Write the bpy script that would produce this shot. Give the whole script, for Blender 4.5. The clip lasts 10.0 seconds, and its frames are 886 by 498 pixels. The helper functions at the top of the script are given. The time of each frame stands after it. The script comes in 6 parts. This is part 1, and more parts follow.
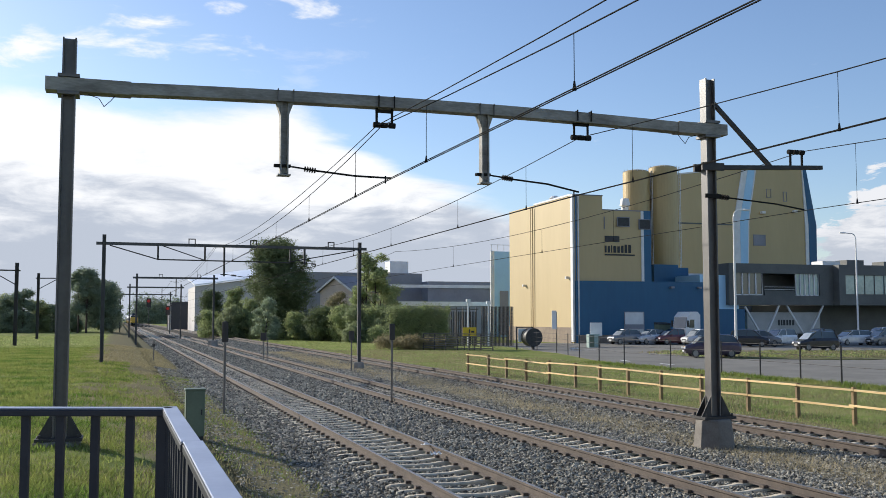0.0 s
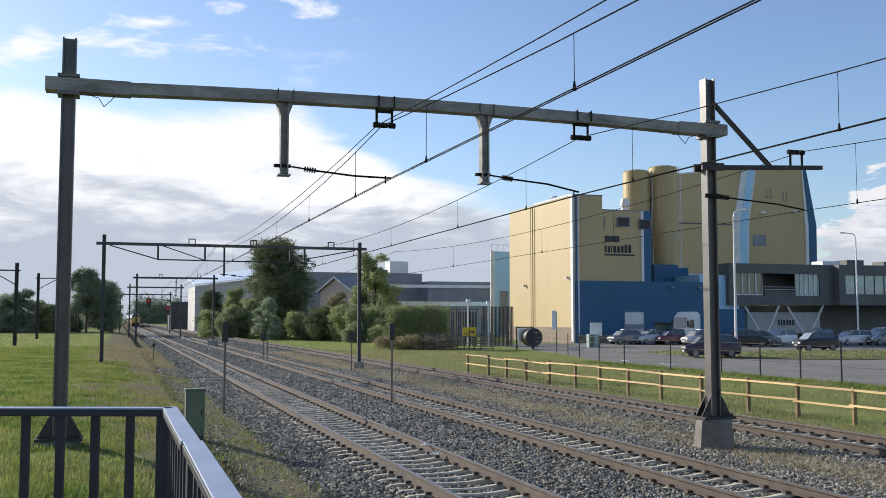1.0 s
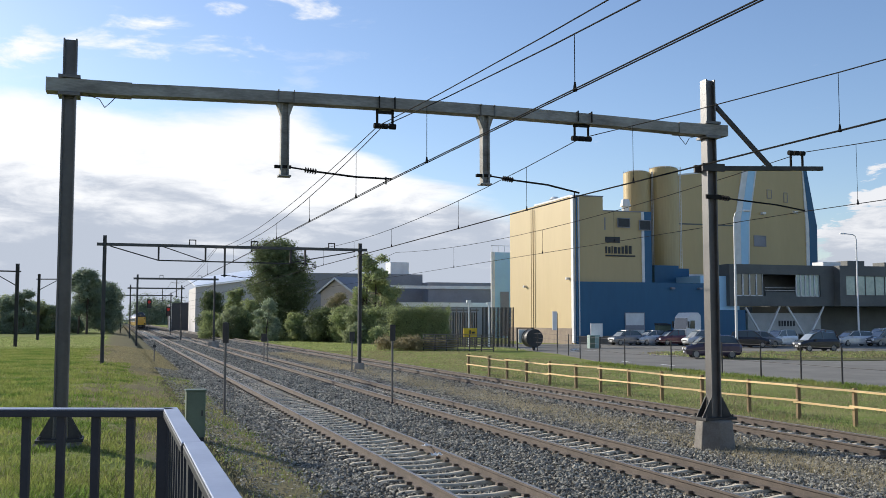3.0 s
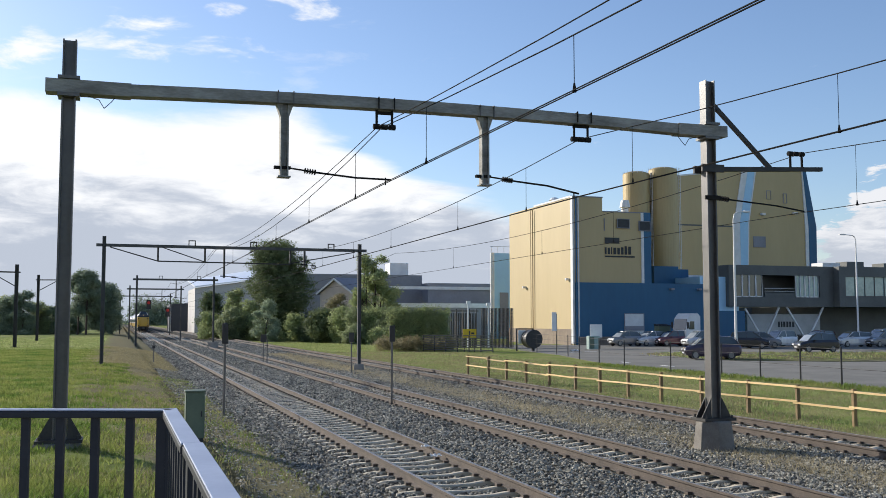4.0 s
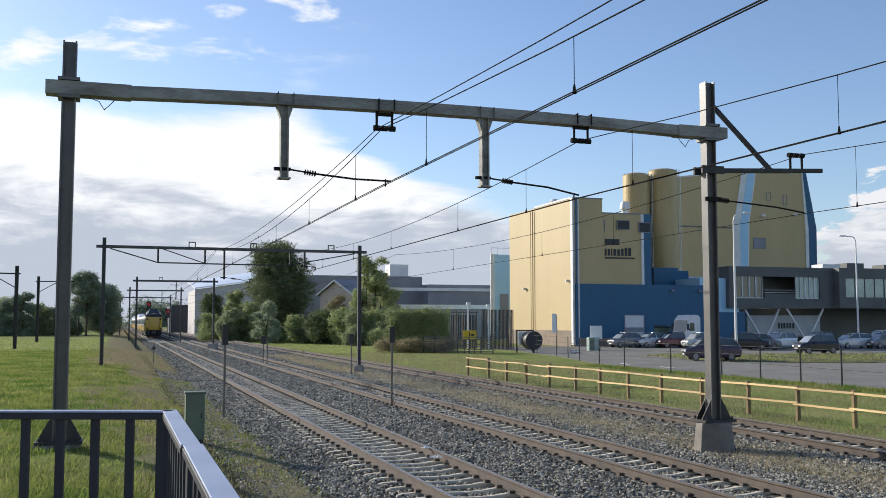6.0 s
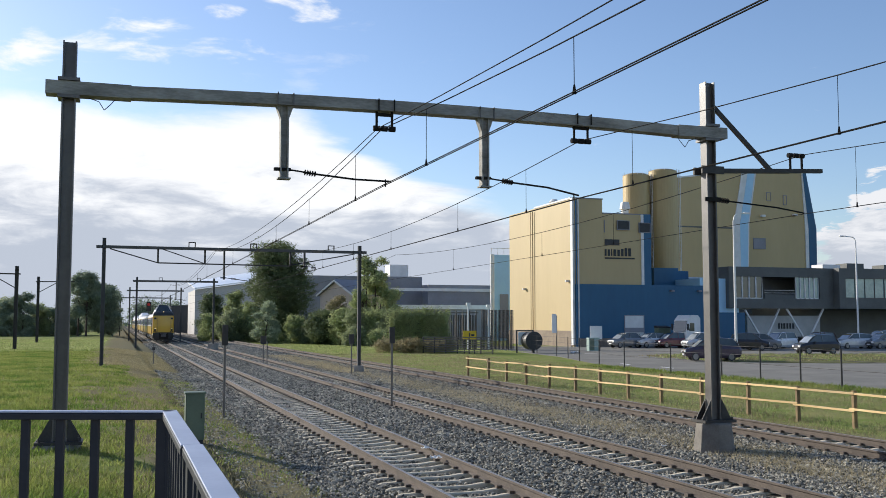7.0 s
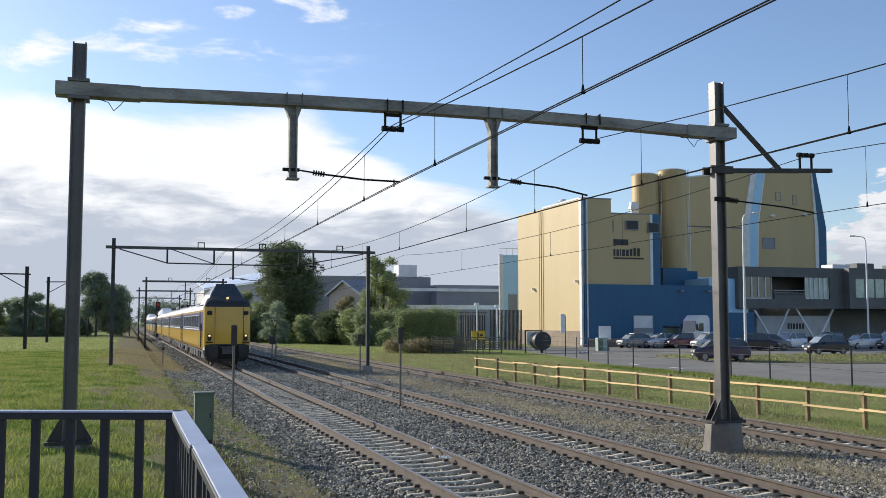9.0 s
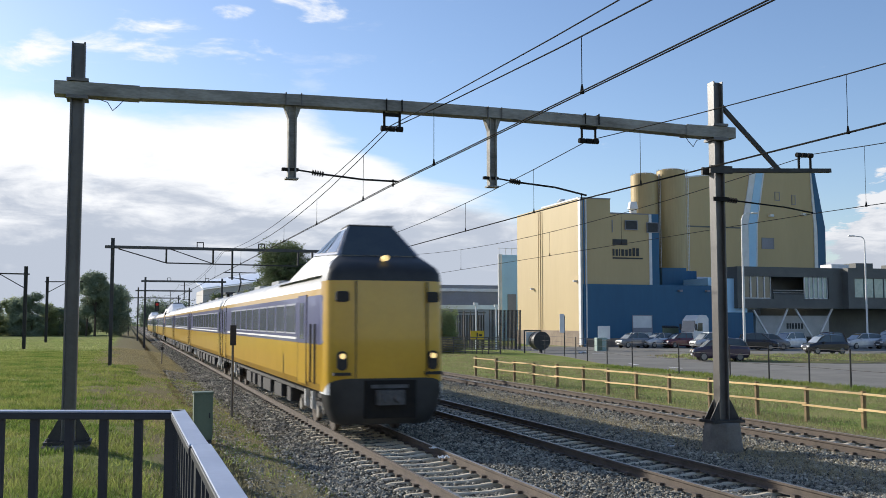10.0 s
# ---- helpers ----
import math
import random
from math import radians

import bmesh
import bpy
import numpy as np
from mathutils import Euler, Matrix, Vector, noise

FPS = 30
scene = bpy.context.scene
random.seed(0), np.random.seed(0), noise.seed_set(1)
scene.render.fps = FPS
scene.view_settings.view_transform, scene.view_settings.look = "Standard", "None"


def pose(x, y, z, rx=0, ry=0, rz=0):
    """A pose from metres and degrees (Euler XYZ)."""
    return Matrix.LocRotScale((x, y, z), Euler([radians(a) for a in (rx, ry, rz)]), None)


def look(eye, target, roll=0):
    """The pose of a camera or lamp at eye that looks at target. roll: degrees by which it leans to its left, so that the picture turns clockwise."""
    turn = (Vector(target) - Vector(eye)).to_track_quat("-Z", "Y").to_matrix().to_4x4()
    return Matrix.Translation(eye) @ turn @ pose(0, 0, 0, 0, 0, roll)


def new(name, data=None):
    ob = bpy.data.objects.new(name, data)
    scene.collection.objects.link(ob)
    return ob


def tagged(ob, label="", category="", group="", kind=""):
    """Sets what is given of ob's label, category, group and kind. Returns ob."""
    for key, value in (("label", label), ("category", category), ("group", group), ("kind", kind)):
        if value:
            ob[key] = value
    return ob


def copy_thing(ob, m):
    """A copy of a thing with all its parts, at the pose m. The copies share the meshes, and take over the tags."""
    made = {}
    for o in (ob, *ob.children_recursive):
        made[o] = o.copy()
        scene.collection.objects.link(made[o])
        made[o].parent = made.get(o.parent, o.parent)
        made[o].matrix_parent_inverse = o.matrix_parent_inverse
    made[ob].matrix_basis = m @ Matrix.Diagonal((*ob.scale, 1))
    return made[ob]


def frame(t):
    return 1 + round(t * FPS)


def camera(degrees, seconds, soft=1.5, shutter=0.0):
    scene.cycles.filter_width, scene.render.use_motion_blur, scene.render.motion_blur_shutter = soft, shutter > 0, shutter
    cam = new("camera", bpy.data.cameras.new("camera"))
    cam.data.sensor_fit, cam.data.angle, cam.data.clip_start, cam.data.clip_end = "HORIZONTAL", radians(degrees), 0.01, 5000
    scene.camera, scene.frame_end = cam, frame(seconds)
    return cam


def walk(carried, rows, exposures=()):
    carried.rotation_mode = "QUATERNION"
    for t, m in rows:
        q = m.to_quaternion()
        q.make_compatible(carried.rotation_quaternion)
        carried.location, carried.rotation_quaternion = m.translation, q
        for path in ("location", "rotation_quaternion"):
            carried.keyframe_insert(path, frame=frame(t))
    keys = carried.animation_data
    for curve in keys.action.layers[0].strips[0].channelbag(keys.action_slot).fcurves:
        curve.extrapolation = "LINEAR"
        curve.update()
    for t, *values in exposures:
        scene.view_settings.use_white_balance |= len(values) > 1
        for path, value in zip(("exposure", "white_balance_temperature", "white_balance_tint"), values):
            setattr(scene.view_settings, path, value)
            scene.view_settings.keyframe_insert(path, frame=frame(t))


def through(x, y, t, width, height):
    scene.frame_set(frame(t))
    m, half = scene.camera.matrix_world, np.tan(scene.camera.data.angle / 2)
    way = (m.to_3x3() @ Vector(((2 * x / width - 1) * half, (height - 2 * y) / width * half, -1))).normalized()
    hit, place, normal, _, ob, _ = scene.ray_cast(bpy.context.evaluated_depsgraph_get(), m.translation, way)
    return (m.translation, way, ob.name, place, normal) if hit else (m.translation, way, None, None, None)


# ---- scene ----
EYE = (0.0, 0.0, 2.75)
YAW, TILT, PX = 18.2, 4.1, 0.03293
# seconds, drift to the right, drift downwards of the tripod head
DRIFT = [(0, 0, 0), (2.0, 0, 0), (2.5, 1, 0.3), (2.7, 1, 0.8), (4.0, 0, 3), (4.5, -1.2, 3.2), (5.0, 0.8, 3.3), (5.5, 0.3, 4.6), (7.0, 0, 6),
         (7.5, 0.2, 6.2), (8.0, 1.6, 6.3), (8.5, 7.2, 6.2), (9.0, 15.2, 6.2), (9.5, 14, 6), (10.0, 13.6, 6)]


def sight(dx, dy):
    a, b = radians(YAW - dx * PX), radians(TILT + dy * PX)
    way = Vector((math.sin(a) * math.cos(b), math.cos(a) * math.cos(b), math.sin(b)))
    return look(EYE, Vector(EYE) + way * 10, 0)


cam = camera(48.5, 10.0, soft=0.85, shutter=0.25)
walk(cam, [(t, sight(dx, dy)) for t, dx, dy in DRIFT])

# ---- world, sun ----
SUN_AZ, SUN_EL = -37.0, 21.5      # degrees from +y towards +x, and above the horizon
scene.view_settings.exposure = 0.22
world = bpy.data.worlds.new("sky")
scene.world = world
world.use_nodes = True
wn, wl = world.node_tree.nodes, world.node_tree.links
wn.clear()


def wnode(kind, **kw):
    n = wn.new(kind)
    for k, v in kw.items():
        n.inputs[k].default_value = v
    return n


def wmath(op, a, b=None, clamp=False):
    n = wn.new("ShaderNodeMath")
    n.operation, n.use_clamp = op, clamp
    for i, v in enumerate((a, b)):
        if v is None:
            continue
        if isinstance(v, (int, float)):
            n.inputs[i].default_value = v
        else:
            wl.new(v, n.inputs[i])
    return n.outputs[0]


def wramp(src, lo, hi):
    n = wn.new("ShaderNodeMapRange")
    n.interpolation_type = "SMOOTHSTEP"
    n.inputs["From Min"].default_value, n.inputs["From Max"].default_value = lo, hi
    wl.new(src, n.inputs["Value"])
    return n.outputs[0]


sky = wn.new("ShaderNodeTexSky")
sky.sky_type, sky.sun_disc = "NISHITA", False
sky.sun_elevation, sky.sun_rotation = radians(SUN_EL), radians(SUN_AZ)
sky.air_density, sky.dust_density, sky.ozone_density = 1.0, 0.6, 3.0
coord = wn.new("ShaderNodeTexCoord")
sep = wn.new("ShaderNodeSeparateXYZ")
wl.new(coord.outputs["Generated"], sep.inputs[0])
up = wmath("MAXIMUM", sep.outputs[2], 0.0)
azim = wmath("ARCTAN2", sep.outputs[0], sep.outputs[1])
# cloud layer seen on a flat ceiling, so that it flattens towards the horizon
flat = wn.new("ShaderNodeCombineXYZ")
wl.new(wmath("MULTIPLY", azim, 3.2), flat.inputs[0])
wl.new(wmath("MULTIPLY", up, 11.0), flat.inputs[1])


def cloud_noise(scale, detail, rough, off):
    n = wn.new("ShaderNodeTexNoise")
    n.inputs["Scale"].default_value, n.inputs["Detail"].default_value, n.inputs["Roughness"].default_value = scale, detail, rough
    n.inputs["Distortion"].default_value = 0.3
    mp = wn.new("ShaderNodeMapping")
    mp.inputs["Location"].default_value = off
    wl.new(flat.outputs[0], mp.inputs[0])
    wl.new(mp.outputs[0], n.inputs["Vector"])
    return n.outputs["Fac"]


big = cloud_noise(1.3, 9, 0.58, (3.1, 0.4, 0))
small = cloud_noise(3.2, 8, 0.6, (7.7, 2.2, 0))
# the bank: bright on the sun's side, fading towards +x and upwards
side = wramp(azim, 0.62, 0.36)
low = wramp(wmath("ADD", up, wmath("MULTIPLY", wmath("MAXIMUM", wmath("SUBTRACT", azim, 0.16), 0.0), 0.45)), 0.245, 0.165)
bank = wmath("MULTIPLY", low, side)
cover = wmath("ADD", wmath("MULTIPLY", bank, 0.55), big)
mask = wramp(cover, 0.66, 0.92)
wisps = wmath("MULTIPLY", wramp(small, 0.55, 0.70), wmath("MULTIPLY", wramp(up, 0.18, 0.25), wramp(azim, 0.42, 0.2)))
zone = None
for za, zu, wa, wu in ((0.03, 0.268, 0.12, 0.022), (-0.10, 0.255, 0.05, 0.025), (0.17, 0.308, 0.045, 0.022), (0.095, 0.300, 0.03, 0.010)):
    dx_ = wmath("MULTIPLY", wmath("SUBTRACT", azim, za), 1 / wa)
    du_ = wmath("MULTIPLY", wmath("SUBTRACT", up, zu), 1 / wu)
    near_ = wramp(wmath("ADD", wmath("MULTIPLY", dx_, dx_), wmath("MULTIPLY", du_, du_)), 1.6, 0.0)
    zone = near_ if zone is None else wmath("MAXIMUM", zone, near_)
wisps = wmath("MAXIMUM", wmath("MULTIPLY", wisps, 0.2), wramp(wmath("ADD", small, wmath("MULTIPLY", zone, 0.27)), 0.66, 0.88))
# cumulus heaps low over the office: a ragged top edge, a flat pale foot
crown = cloud_noise(4.2, 6, 0.62, (1.7, 5.2, 0))
top_edge = wmath("ADD", wmath("MULTIPLY", wramp(azim, 0.655, 0.735), 0.062), wmath("MULTIPLY", wmath("SUBTRACT", crown, 0.5), 0.17))
puffs = wmath("MULTIPLY", wramp(wmath("SUBTRACT", wmath("ADD", top_edge, 0.062), up), -0.003, 0.007), wmath("MULTIPLY", wramp(azim, 0.64, 0.67), wramp(azim, 1.0, 0.85)))
mask = wmath("MAXIMUM", mask, wisps, clamp=True)
# cloud colour: grey base near the horizon, white above
hue = wn.new("ShaderNodeMix")
hue.data_type = "RGBA"
hue.inputs["A"].default_value, hue.inputs["B"].default_value = (3.3, 3.65, 4.3, 1), (6.3, 6.4, 6.6, 1)
wl.new(wmath("MAXIMUM", wramp(wmath("ADD", up, wmath("MULTIPLY", wmath("SUBTRACT", small, 0.5), 0.22)), 0.075, 0.15), wramp(azim, 0.5, 0.62)), hue.inputs["Factor"])
mix = wn.new("ShaderNodeMix")
mix.data_type = "RGBA"
haze = wmath("MULTIPLY", wramp(up, 0.09, 0.0), wmath("SUBTRACT", 0.75, wmath("MULTIPLY", wramp(azim, 0.5, 0.62), 0.4)))
wl.new(wmath("MAXIMUM", mask, haze), mix.inputs["Factor"])
tint = wn.new("ShaderNodeMix")
tint.data_type, tint.blend_type = "RGBA", "MULTIPLY"
tint.inputs["Factor"].default_value, tint.inputs["B"].default_value = 1.0, (0.985, 0.965, 1.03, 1)
wl.new(sky.outputs[0], tint.inputs["A"])
wl.new(tint.outputs["Result"], mix.inputs["A"])
wl.new(hue.outputs["Result"], mix.inputs["B"])
heap = wn.new("ShaderNodeMix")
heap.data_type = "RGBA"
shade_ = wn.new("ShaderNodeMix")
shade_.data_type = "RGBA"
shade_.inputs["A"].default_value, shade_.inputs["B"].default_value = (3.4, 3.7, 4.25, 1), (5.4, 5.5, 5.75, 1)
wl.new(wramp(wmath("ADD", up, wmath("MULTIPLY", wmath("SUBTRACT", crown, 0.5), 0.3)), 0.035, 0.115), shade_.inputs["Factor"])
wl.new(puffs, heap.inputs["Factor"])
wl.new(mix.outputs["Result"], heap.inputs["A"])
wl.new(shade_.outputs["Result"], heap.inputs["B"])
back = wn.new("ShaderNodeBackground")
back.inputs["Strength"].default_value = 0.138
wl.new(heap.outputs["Result"], back.inputs["Color"])
wout = wn.new("ShaderNodeOutputWorld")
wl.new(back.outputs[0], wout.inputs[0])

sun_data = bpy.data.lights.new("sun", "SUN")
sun_data.energy, sun_data.angle, sun_data.color = 4.8, radians(0.6), (1.0, 0.94, 0.84)
sun = new("sun", sun_data)
sa, se = radians(SUN_AZ), radians(SUN_EL)
sun.matrix_world = look((math.sin(sa) * math.cos(se) * 60, math.cos(sa) * math.cos(se) * 60, math.sin(se) * 60), (0, 0, 0))


# ---- materials ----
def material(name, a, b=None, scale=3.0, rough=0.7, metal=0.0, bump=0.0, bscale=40.0, vary=0.0, island=0.0, spec=0.5, emit=0.0, stretch=(1, 1, 1), coat=0.0):
    """Principled surface: two tones by a coarse and a fine noise, relief, and a shift of value from object to object or island to island."""
    m = bpy.data.materials.new(name)
    m.use_nodes = True
    nt = m.node_tree
    n, l = nt.nodes, nt.links
    p = n["Principled BSDF"]
    p.inputs["Roughness"].default_value, p.inputs["Metallic"].default_value = rough, metal
    p.inputs["Specular IOR Level"].default_value = spec
    p.inputs["Coat Weight"].default_value = coat
    b = b or tuple(c * 0.8 for c in a)
    tc = n.new("ShaderNodeTexCoord")
    mp = n.new("ShaderNodeMapping")
    mp.inputs["Scale"].default_value = stretch
    l.new(tc.outputs["Object"], mp.inputs[0])
    n1, n2 = n.new("ShaderNodeTexNoise"), n.new("ShaderNodeTexNoise")
    n1.inputs["Scale"].default_value, n1.inputs["Detail"].default_value = scale, 5
    n2.inputs["Scale"].default_value, n2.inputs["Detail"].default_value = scale * 9, 3
    mx = n.new("ShaderNodeMath")
    mx.operation = "MULTIPLY_ADD"
    mx.inputs[1].default_value = 0.4
    l.new(mp.outputs[0], n1.inputs["Vector"])
    l.new(mp.outputs[0], n2.inputs["Vector"])
    l.new(n2.outputs["Fac"], mx.inputs[0])
    l.new(n1.outputs["Fac"], mx.inputs[2])
    mr = n.new("ShaderNodeMapRange")
    mr.inputs["From Min"].default_value, mr.inputs["From Max"].default_value = 0.5, 0.9
    l.new(mx.outputs[0], mr.inputs["Value"])
    c = n.new("ShaderNodeMix")
    c.data_type = "RGBA"
    c.inputs["A"].default_value, c.inputs["B"].default_value = (*a, 1), (*b, 1)
    l.new(mr.outputs[0], c.inputs["Factor"])
    out = c.outputs["Result"]
    if vary or island:
        src = n.new("ShaderNodeObjectInfo").outputs["Random"] if vary else n.new("ShaderNodeNewGeometry").outputs["Random Per Island"]
        r = n.new("ShaderNodeMapRange")
        r.inputs["To Min"].default_value, r.inputs["To Max"].default_value = 1 - (vary or island), 1 + (vary or island)
        l.new(src, r.inputs["Value"])
        h = n.new("ShaderNodeHueSaturation")
        l.new(r.outputs[0], h.inputs["Value"])
        l.new(out, h.inputs["Color"])
        out = h.outputs["Color"]
    l.new(out, p.inputs["Base Color"])
    if bump:
        bn, bp = n.new("ShaderNodeTexNoise"), n.new("ShaderNodeBump")
        bn.inputs["Scale"].default_value, bn.inputs["Detail"].default_value = bscale, 4
        l.new(mp.outputs[0], bn.inputs["Vector"])
        bp.inputs["Strength"].default_value, bp.inputs["Distance"].default_value = bump, 0.6 / bscale
        l.new(bn.outputs["Fac"], bp.inputs["Height"])
        l.new(bp.outputs[0], p.inputs["Normal"])
    if emit:
        p.inputs["Emission Color"].default_value, p.inputs["Emission Strength"].default_value = (*a, 1), emit
    return m


def leaf_material(name, a, b, scale=0.6, through=0.48):
    m = material(name, a, b, scale, 0.65, island=0.28, spec=0.15)
    p = m.node_tree.nodes["Principled BSDF"]
    t = m.node_tree.nodes.new("ShaderNodeBsdfTranslucent")
    s = m.node_tree.nodes.new("ShaderNodeMixShader")
    s.inputs[0].default_value = through
    l = m.node_tree.links
    l.new(p.inputs["Base Color"].links[0].from_socket, t.inputs[0])
    l.new(p.outputs[0], s.inputs[1])
    l.new(t.outputs[0], s.inputs[2])
    l.new(s.outputs[0], m.node_tree.nodes["Material Output"].inputs[0])
    return m


STEEL_MAST = material("mast_paint", (0.14, 0.128, 0.115), (0.09, 0.082, 0.073), 1.5, 0.42, 0.0, 0.15, 60, spec=0.6)
STEEL_BEAM = material("beam_paint", (0.37, 0.36, 0.325), (0.17, 0.16, 0.14), 1.6, 0.75, 0.0, 0.3, 50, stretch=(0.6, 1, 2))
DARK_STEEL = material("dark_steel", (0.035, 0.034, 0.033), (0.06, 0.055, 0.05), 4, 0.6, 0.4)
RAIL_SIDE = material("rail_rust", (0.125, 0.099, 0.079), (0.082, 0.066, 0.054), 3, 0.85, 0.1, 0.3, 60)
RAIL_TOP = material("rail_head", (0.34, 0.30, 0.27), (0.24, 0.20, 0.17), 2, 0.42, 0.7)
CONCRETE = material("concrete", (0.33, 0.31, 0.27), (0.22, 0.20, 0.17), 2, 0.9, 0, 0.4, 40)
PLINTH_GREY = material("plinth_concrete", (0.225, 0.205, 0.175), (0.14, 0.125, 0.105), 3, 0.9, 0, 0.5, 30)
SLEEPER = material("sleeper_concrete", (0.72, 0.63, 0.475), (0.52, 0.45, 0.33), 5, 0.9, 0, 0.4, 60, vary=0.2)
# bed colour is darkened to stand for the shade between loose stones
BALLAST_SHADED = material("ballast_bed", (0.115, 0.104, 0.085), (0.065, 0.06, 0.05), 1.2, 0.95, 0, 1.0, 22, spec=0.05)
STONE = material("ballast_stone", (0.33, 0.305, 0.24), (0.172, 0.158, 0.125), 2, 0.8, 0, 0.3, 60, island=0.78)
GRASS = material("grass_ground", (0.15, 0.215, 0.045), (0.27, 0.25, 0.105), 0.4, 0.95, 0, 0.8, 12, spec=0.03)
BLADE = leaf_material("grass_blades", (0.10, 0.18, 0.03), (0.30, 0.31, 0.095), 0.6, 0.5)
BLADE_PALE = leaf_material("pale_grass_blades", (0.24, 0.31, 0.095), (0.36, 0.37, 0.17), 0.5, 0.5)
DRYBLADE = leaf_material("dry_grass", (0.48, 0.41, 0.26), (0.36, 0.30, 0.17), 0.5, 0.4)
ASPHALT = material("asphalt", (0.25, 0.238, 0.208), (0.185, 0.176, 0.155), 0.3, 0.9, 0, 0.3, 60, spec=0.15)
BEIGE = material("beige_cladding", (0.52, 0.40, 0.20), (0.48, 0.365, 0.18), 0.25, 0.55, 0, 0.05, 8, stretch=(1, 1, 0.2))
BLUE = material("blue_cladding", (0.016, 0.11, 0.215), (0.013, 0.09, 0.185), 0.3, 0.5, stretch=(1, 1, 0.2))
LIGHT_BLUE = material("light_blue_cladding", (0.42, 0.68, 0.86), (0.37, 0.61, 0.80), 0.3, 0.5)
WHITE = material("white_trim", (0.78, 0.78, 0.76), (0.66, 0.66, 0.64), 0.8, 0.5)
GREY_CLAD = material("grey_cladding", (0.29, 0.295, 0.32), (0.235, 0.24, 0.262), 0.3, 0.65, spec=0.3)
BRICK = material("plinth_masonry", (0.30, 0.24, 0.18), (0.22, 0.17, 0.13), 1.0, 0.9)
GLASS = material("window_glass", (0.05, 0.065, 0.065), (0.035, 0.045, 0.05), 1, 0.06, 0, spec=0.8)
# pale base colour stands in for the reflected bright clouds
SKY_TONED_GLASS = material("sky_toned_glass", (0.32, 0.35, 0.38), (0.22, 0.25, 0.28), 1, 0.08, 0, spec=0.9)
GREEN_GLASS = material("pale_window_glass", (0.36, 0.50, 0.45), (0.20, 0.31, 0.29), 0.4, 0.1, 0, spec=0.8)
BLACK = material("black_paint", (0.015, 0.015, 0.016), (0.03, 0.03, 0.03), 3, 0.5)
YELLOW = material("train_yellow", (0.62, 0.365, 0.028), (0.55, 0.32, 0.024), 0.8, 0.28, coat=0.4)
TRAIN_BLUE = material("train_blue", (0.15, 0.155, 0.30), (0.125, 0.13, 0.26), 1, 0.28, coat=0.4)
# washed sky reflection is put into this lighter glass colour
TRAIN_GLASS = material("train_glass_sky_toned", (0.20, 0.22, 0.27), (0.12, 0.135, 0.17), 1.5, 0.08, spec=0.9)
PALE_FRAME = material("window_frame_paint", (0.42, 0.43, 0.50), (0.36, 0.37, 0.44), 2, 0.4)
TRAIN_ROOF = material("train_roof", (0.47, 0.47, 0.465), (0.38, 0.38, 0.375), 1, 0.38, 0.1, coat=0.3)
TRAIN_DARK = material("train_underframe", (0.018, 0.018, 0.02), (0.03, 0.026, 0.023), 3, 0.7, 0.1)
CAB_GREY = material("cab_band", (0.04, 0.041, 0.042), (0.028, 0.029, 0.03), 3, 0.48, spec=0.35)
LAMP_GLOW = material("headlight_glow", (1.0, 0.74, 0.32), (0.5, 0.3, 0.08), 14, emit=0.8)
RED_GLOW = material("red_lens", (0.45, 0.03, 0.025), None, emit=0.08)
BARK = material("bark", (0.09, 0.065, 0.045), (0.05, 0.04, 0.03), 4, 0.95, 0, 0.6, 30)
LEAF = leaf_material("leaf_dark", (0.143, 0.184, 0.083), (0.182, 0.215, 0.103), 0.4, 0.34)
LEAF_MID = leaf_material("leaf_mid", (0.319, 0.385, 0.162), (0.397, 0.430, 0.213), 0.4, 0.42)
LEAF_PALE = leaf_material("leaf_pale", (0.354, 0.390, 0.215), (0.289, 0.339, 0.170), 0.4, 0.42)
LEAF_SILVER = leaf_material("leaf_silver", (0.380, 0.444, 0.297), (0.313, 0.373, 0.236), 0.4, 0.36)
LEAF_RUST = leaf_material("leaf_rust", (0.30, 0.25, 0.15), (0.28, 0.28, 0.15), 0.4, 0.4)
# one fence, two tones: posts coloured dark as backlit, rails bright as sunlit
WOOD_BACKLIT = material("fence_post_backlit", (0.26, 0.175, 0.07), (0.17, 0.11, 0.05), 3, 0.7, 0, 0.4, 50, stretch=(1, 0.3, 1), vary=0.2)
WOOD_SUNLIT = material("fence_rail_sunlit", (0.80, 0.58, 0.29), (0.66, 0.45, 0.20), 3, 0.38, 0, 0.3, 50, stretch=(1, 0.3, 1), vary=0.25)
GREENBOX = material("cabinet_green", (0.13, 0.17, 0.11), (0.10, 0.13, 0.085), 2, 0.55)
RAILING = material("railing_paint", (0.03, 0.033, 0.042), (0.02, 0.023, 0.03), 8, 0.5, 0.0, spec=0.35)
RAILING_TOP = material("railing_top_pale", (0.42, 0.46, 0.56), (0.34, 0.38, 0.48), 6, 0.4, 0.5)
WIRE = material("wire_metal", (0.02, 0.02, 0.02), (0.03, 0.028, 0.025), 5, 0.95, spec=0.05)
VERGE = material("verge_weeds", (0.17, 0.165, 0.085), (0.12, 0.13, 0.06), 0.6, 0.95, 0, 0.6, 12, spec=0.03)


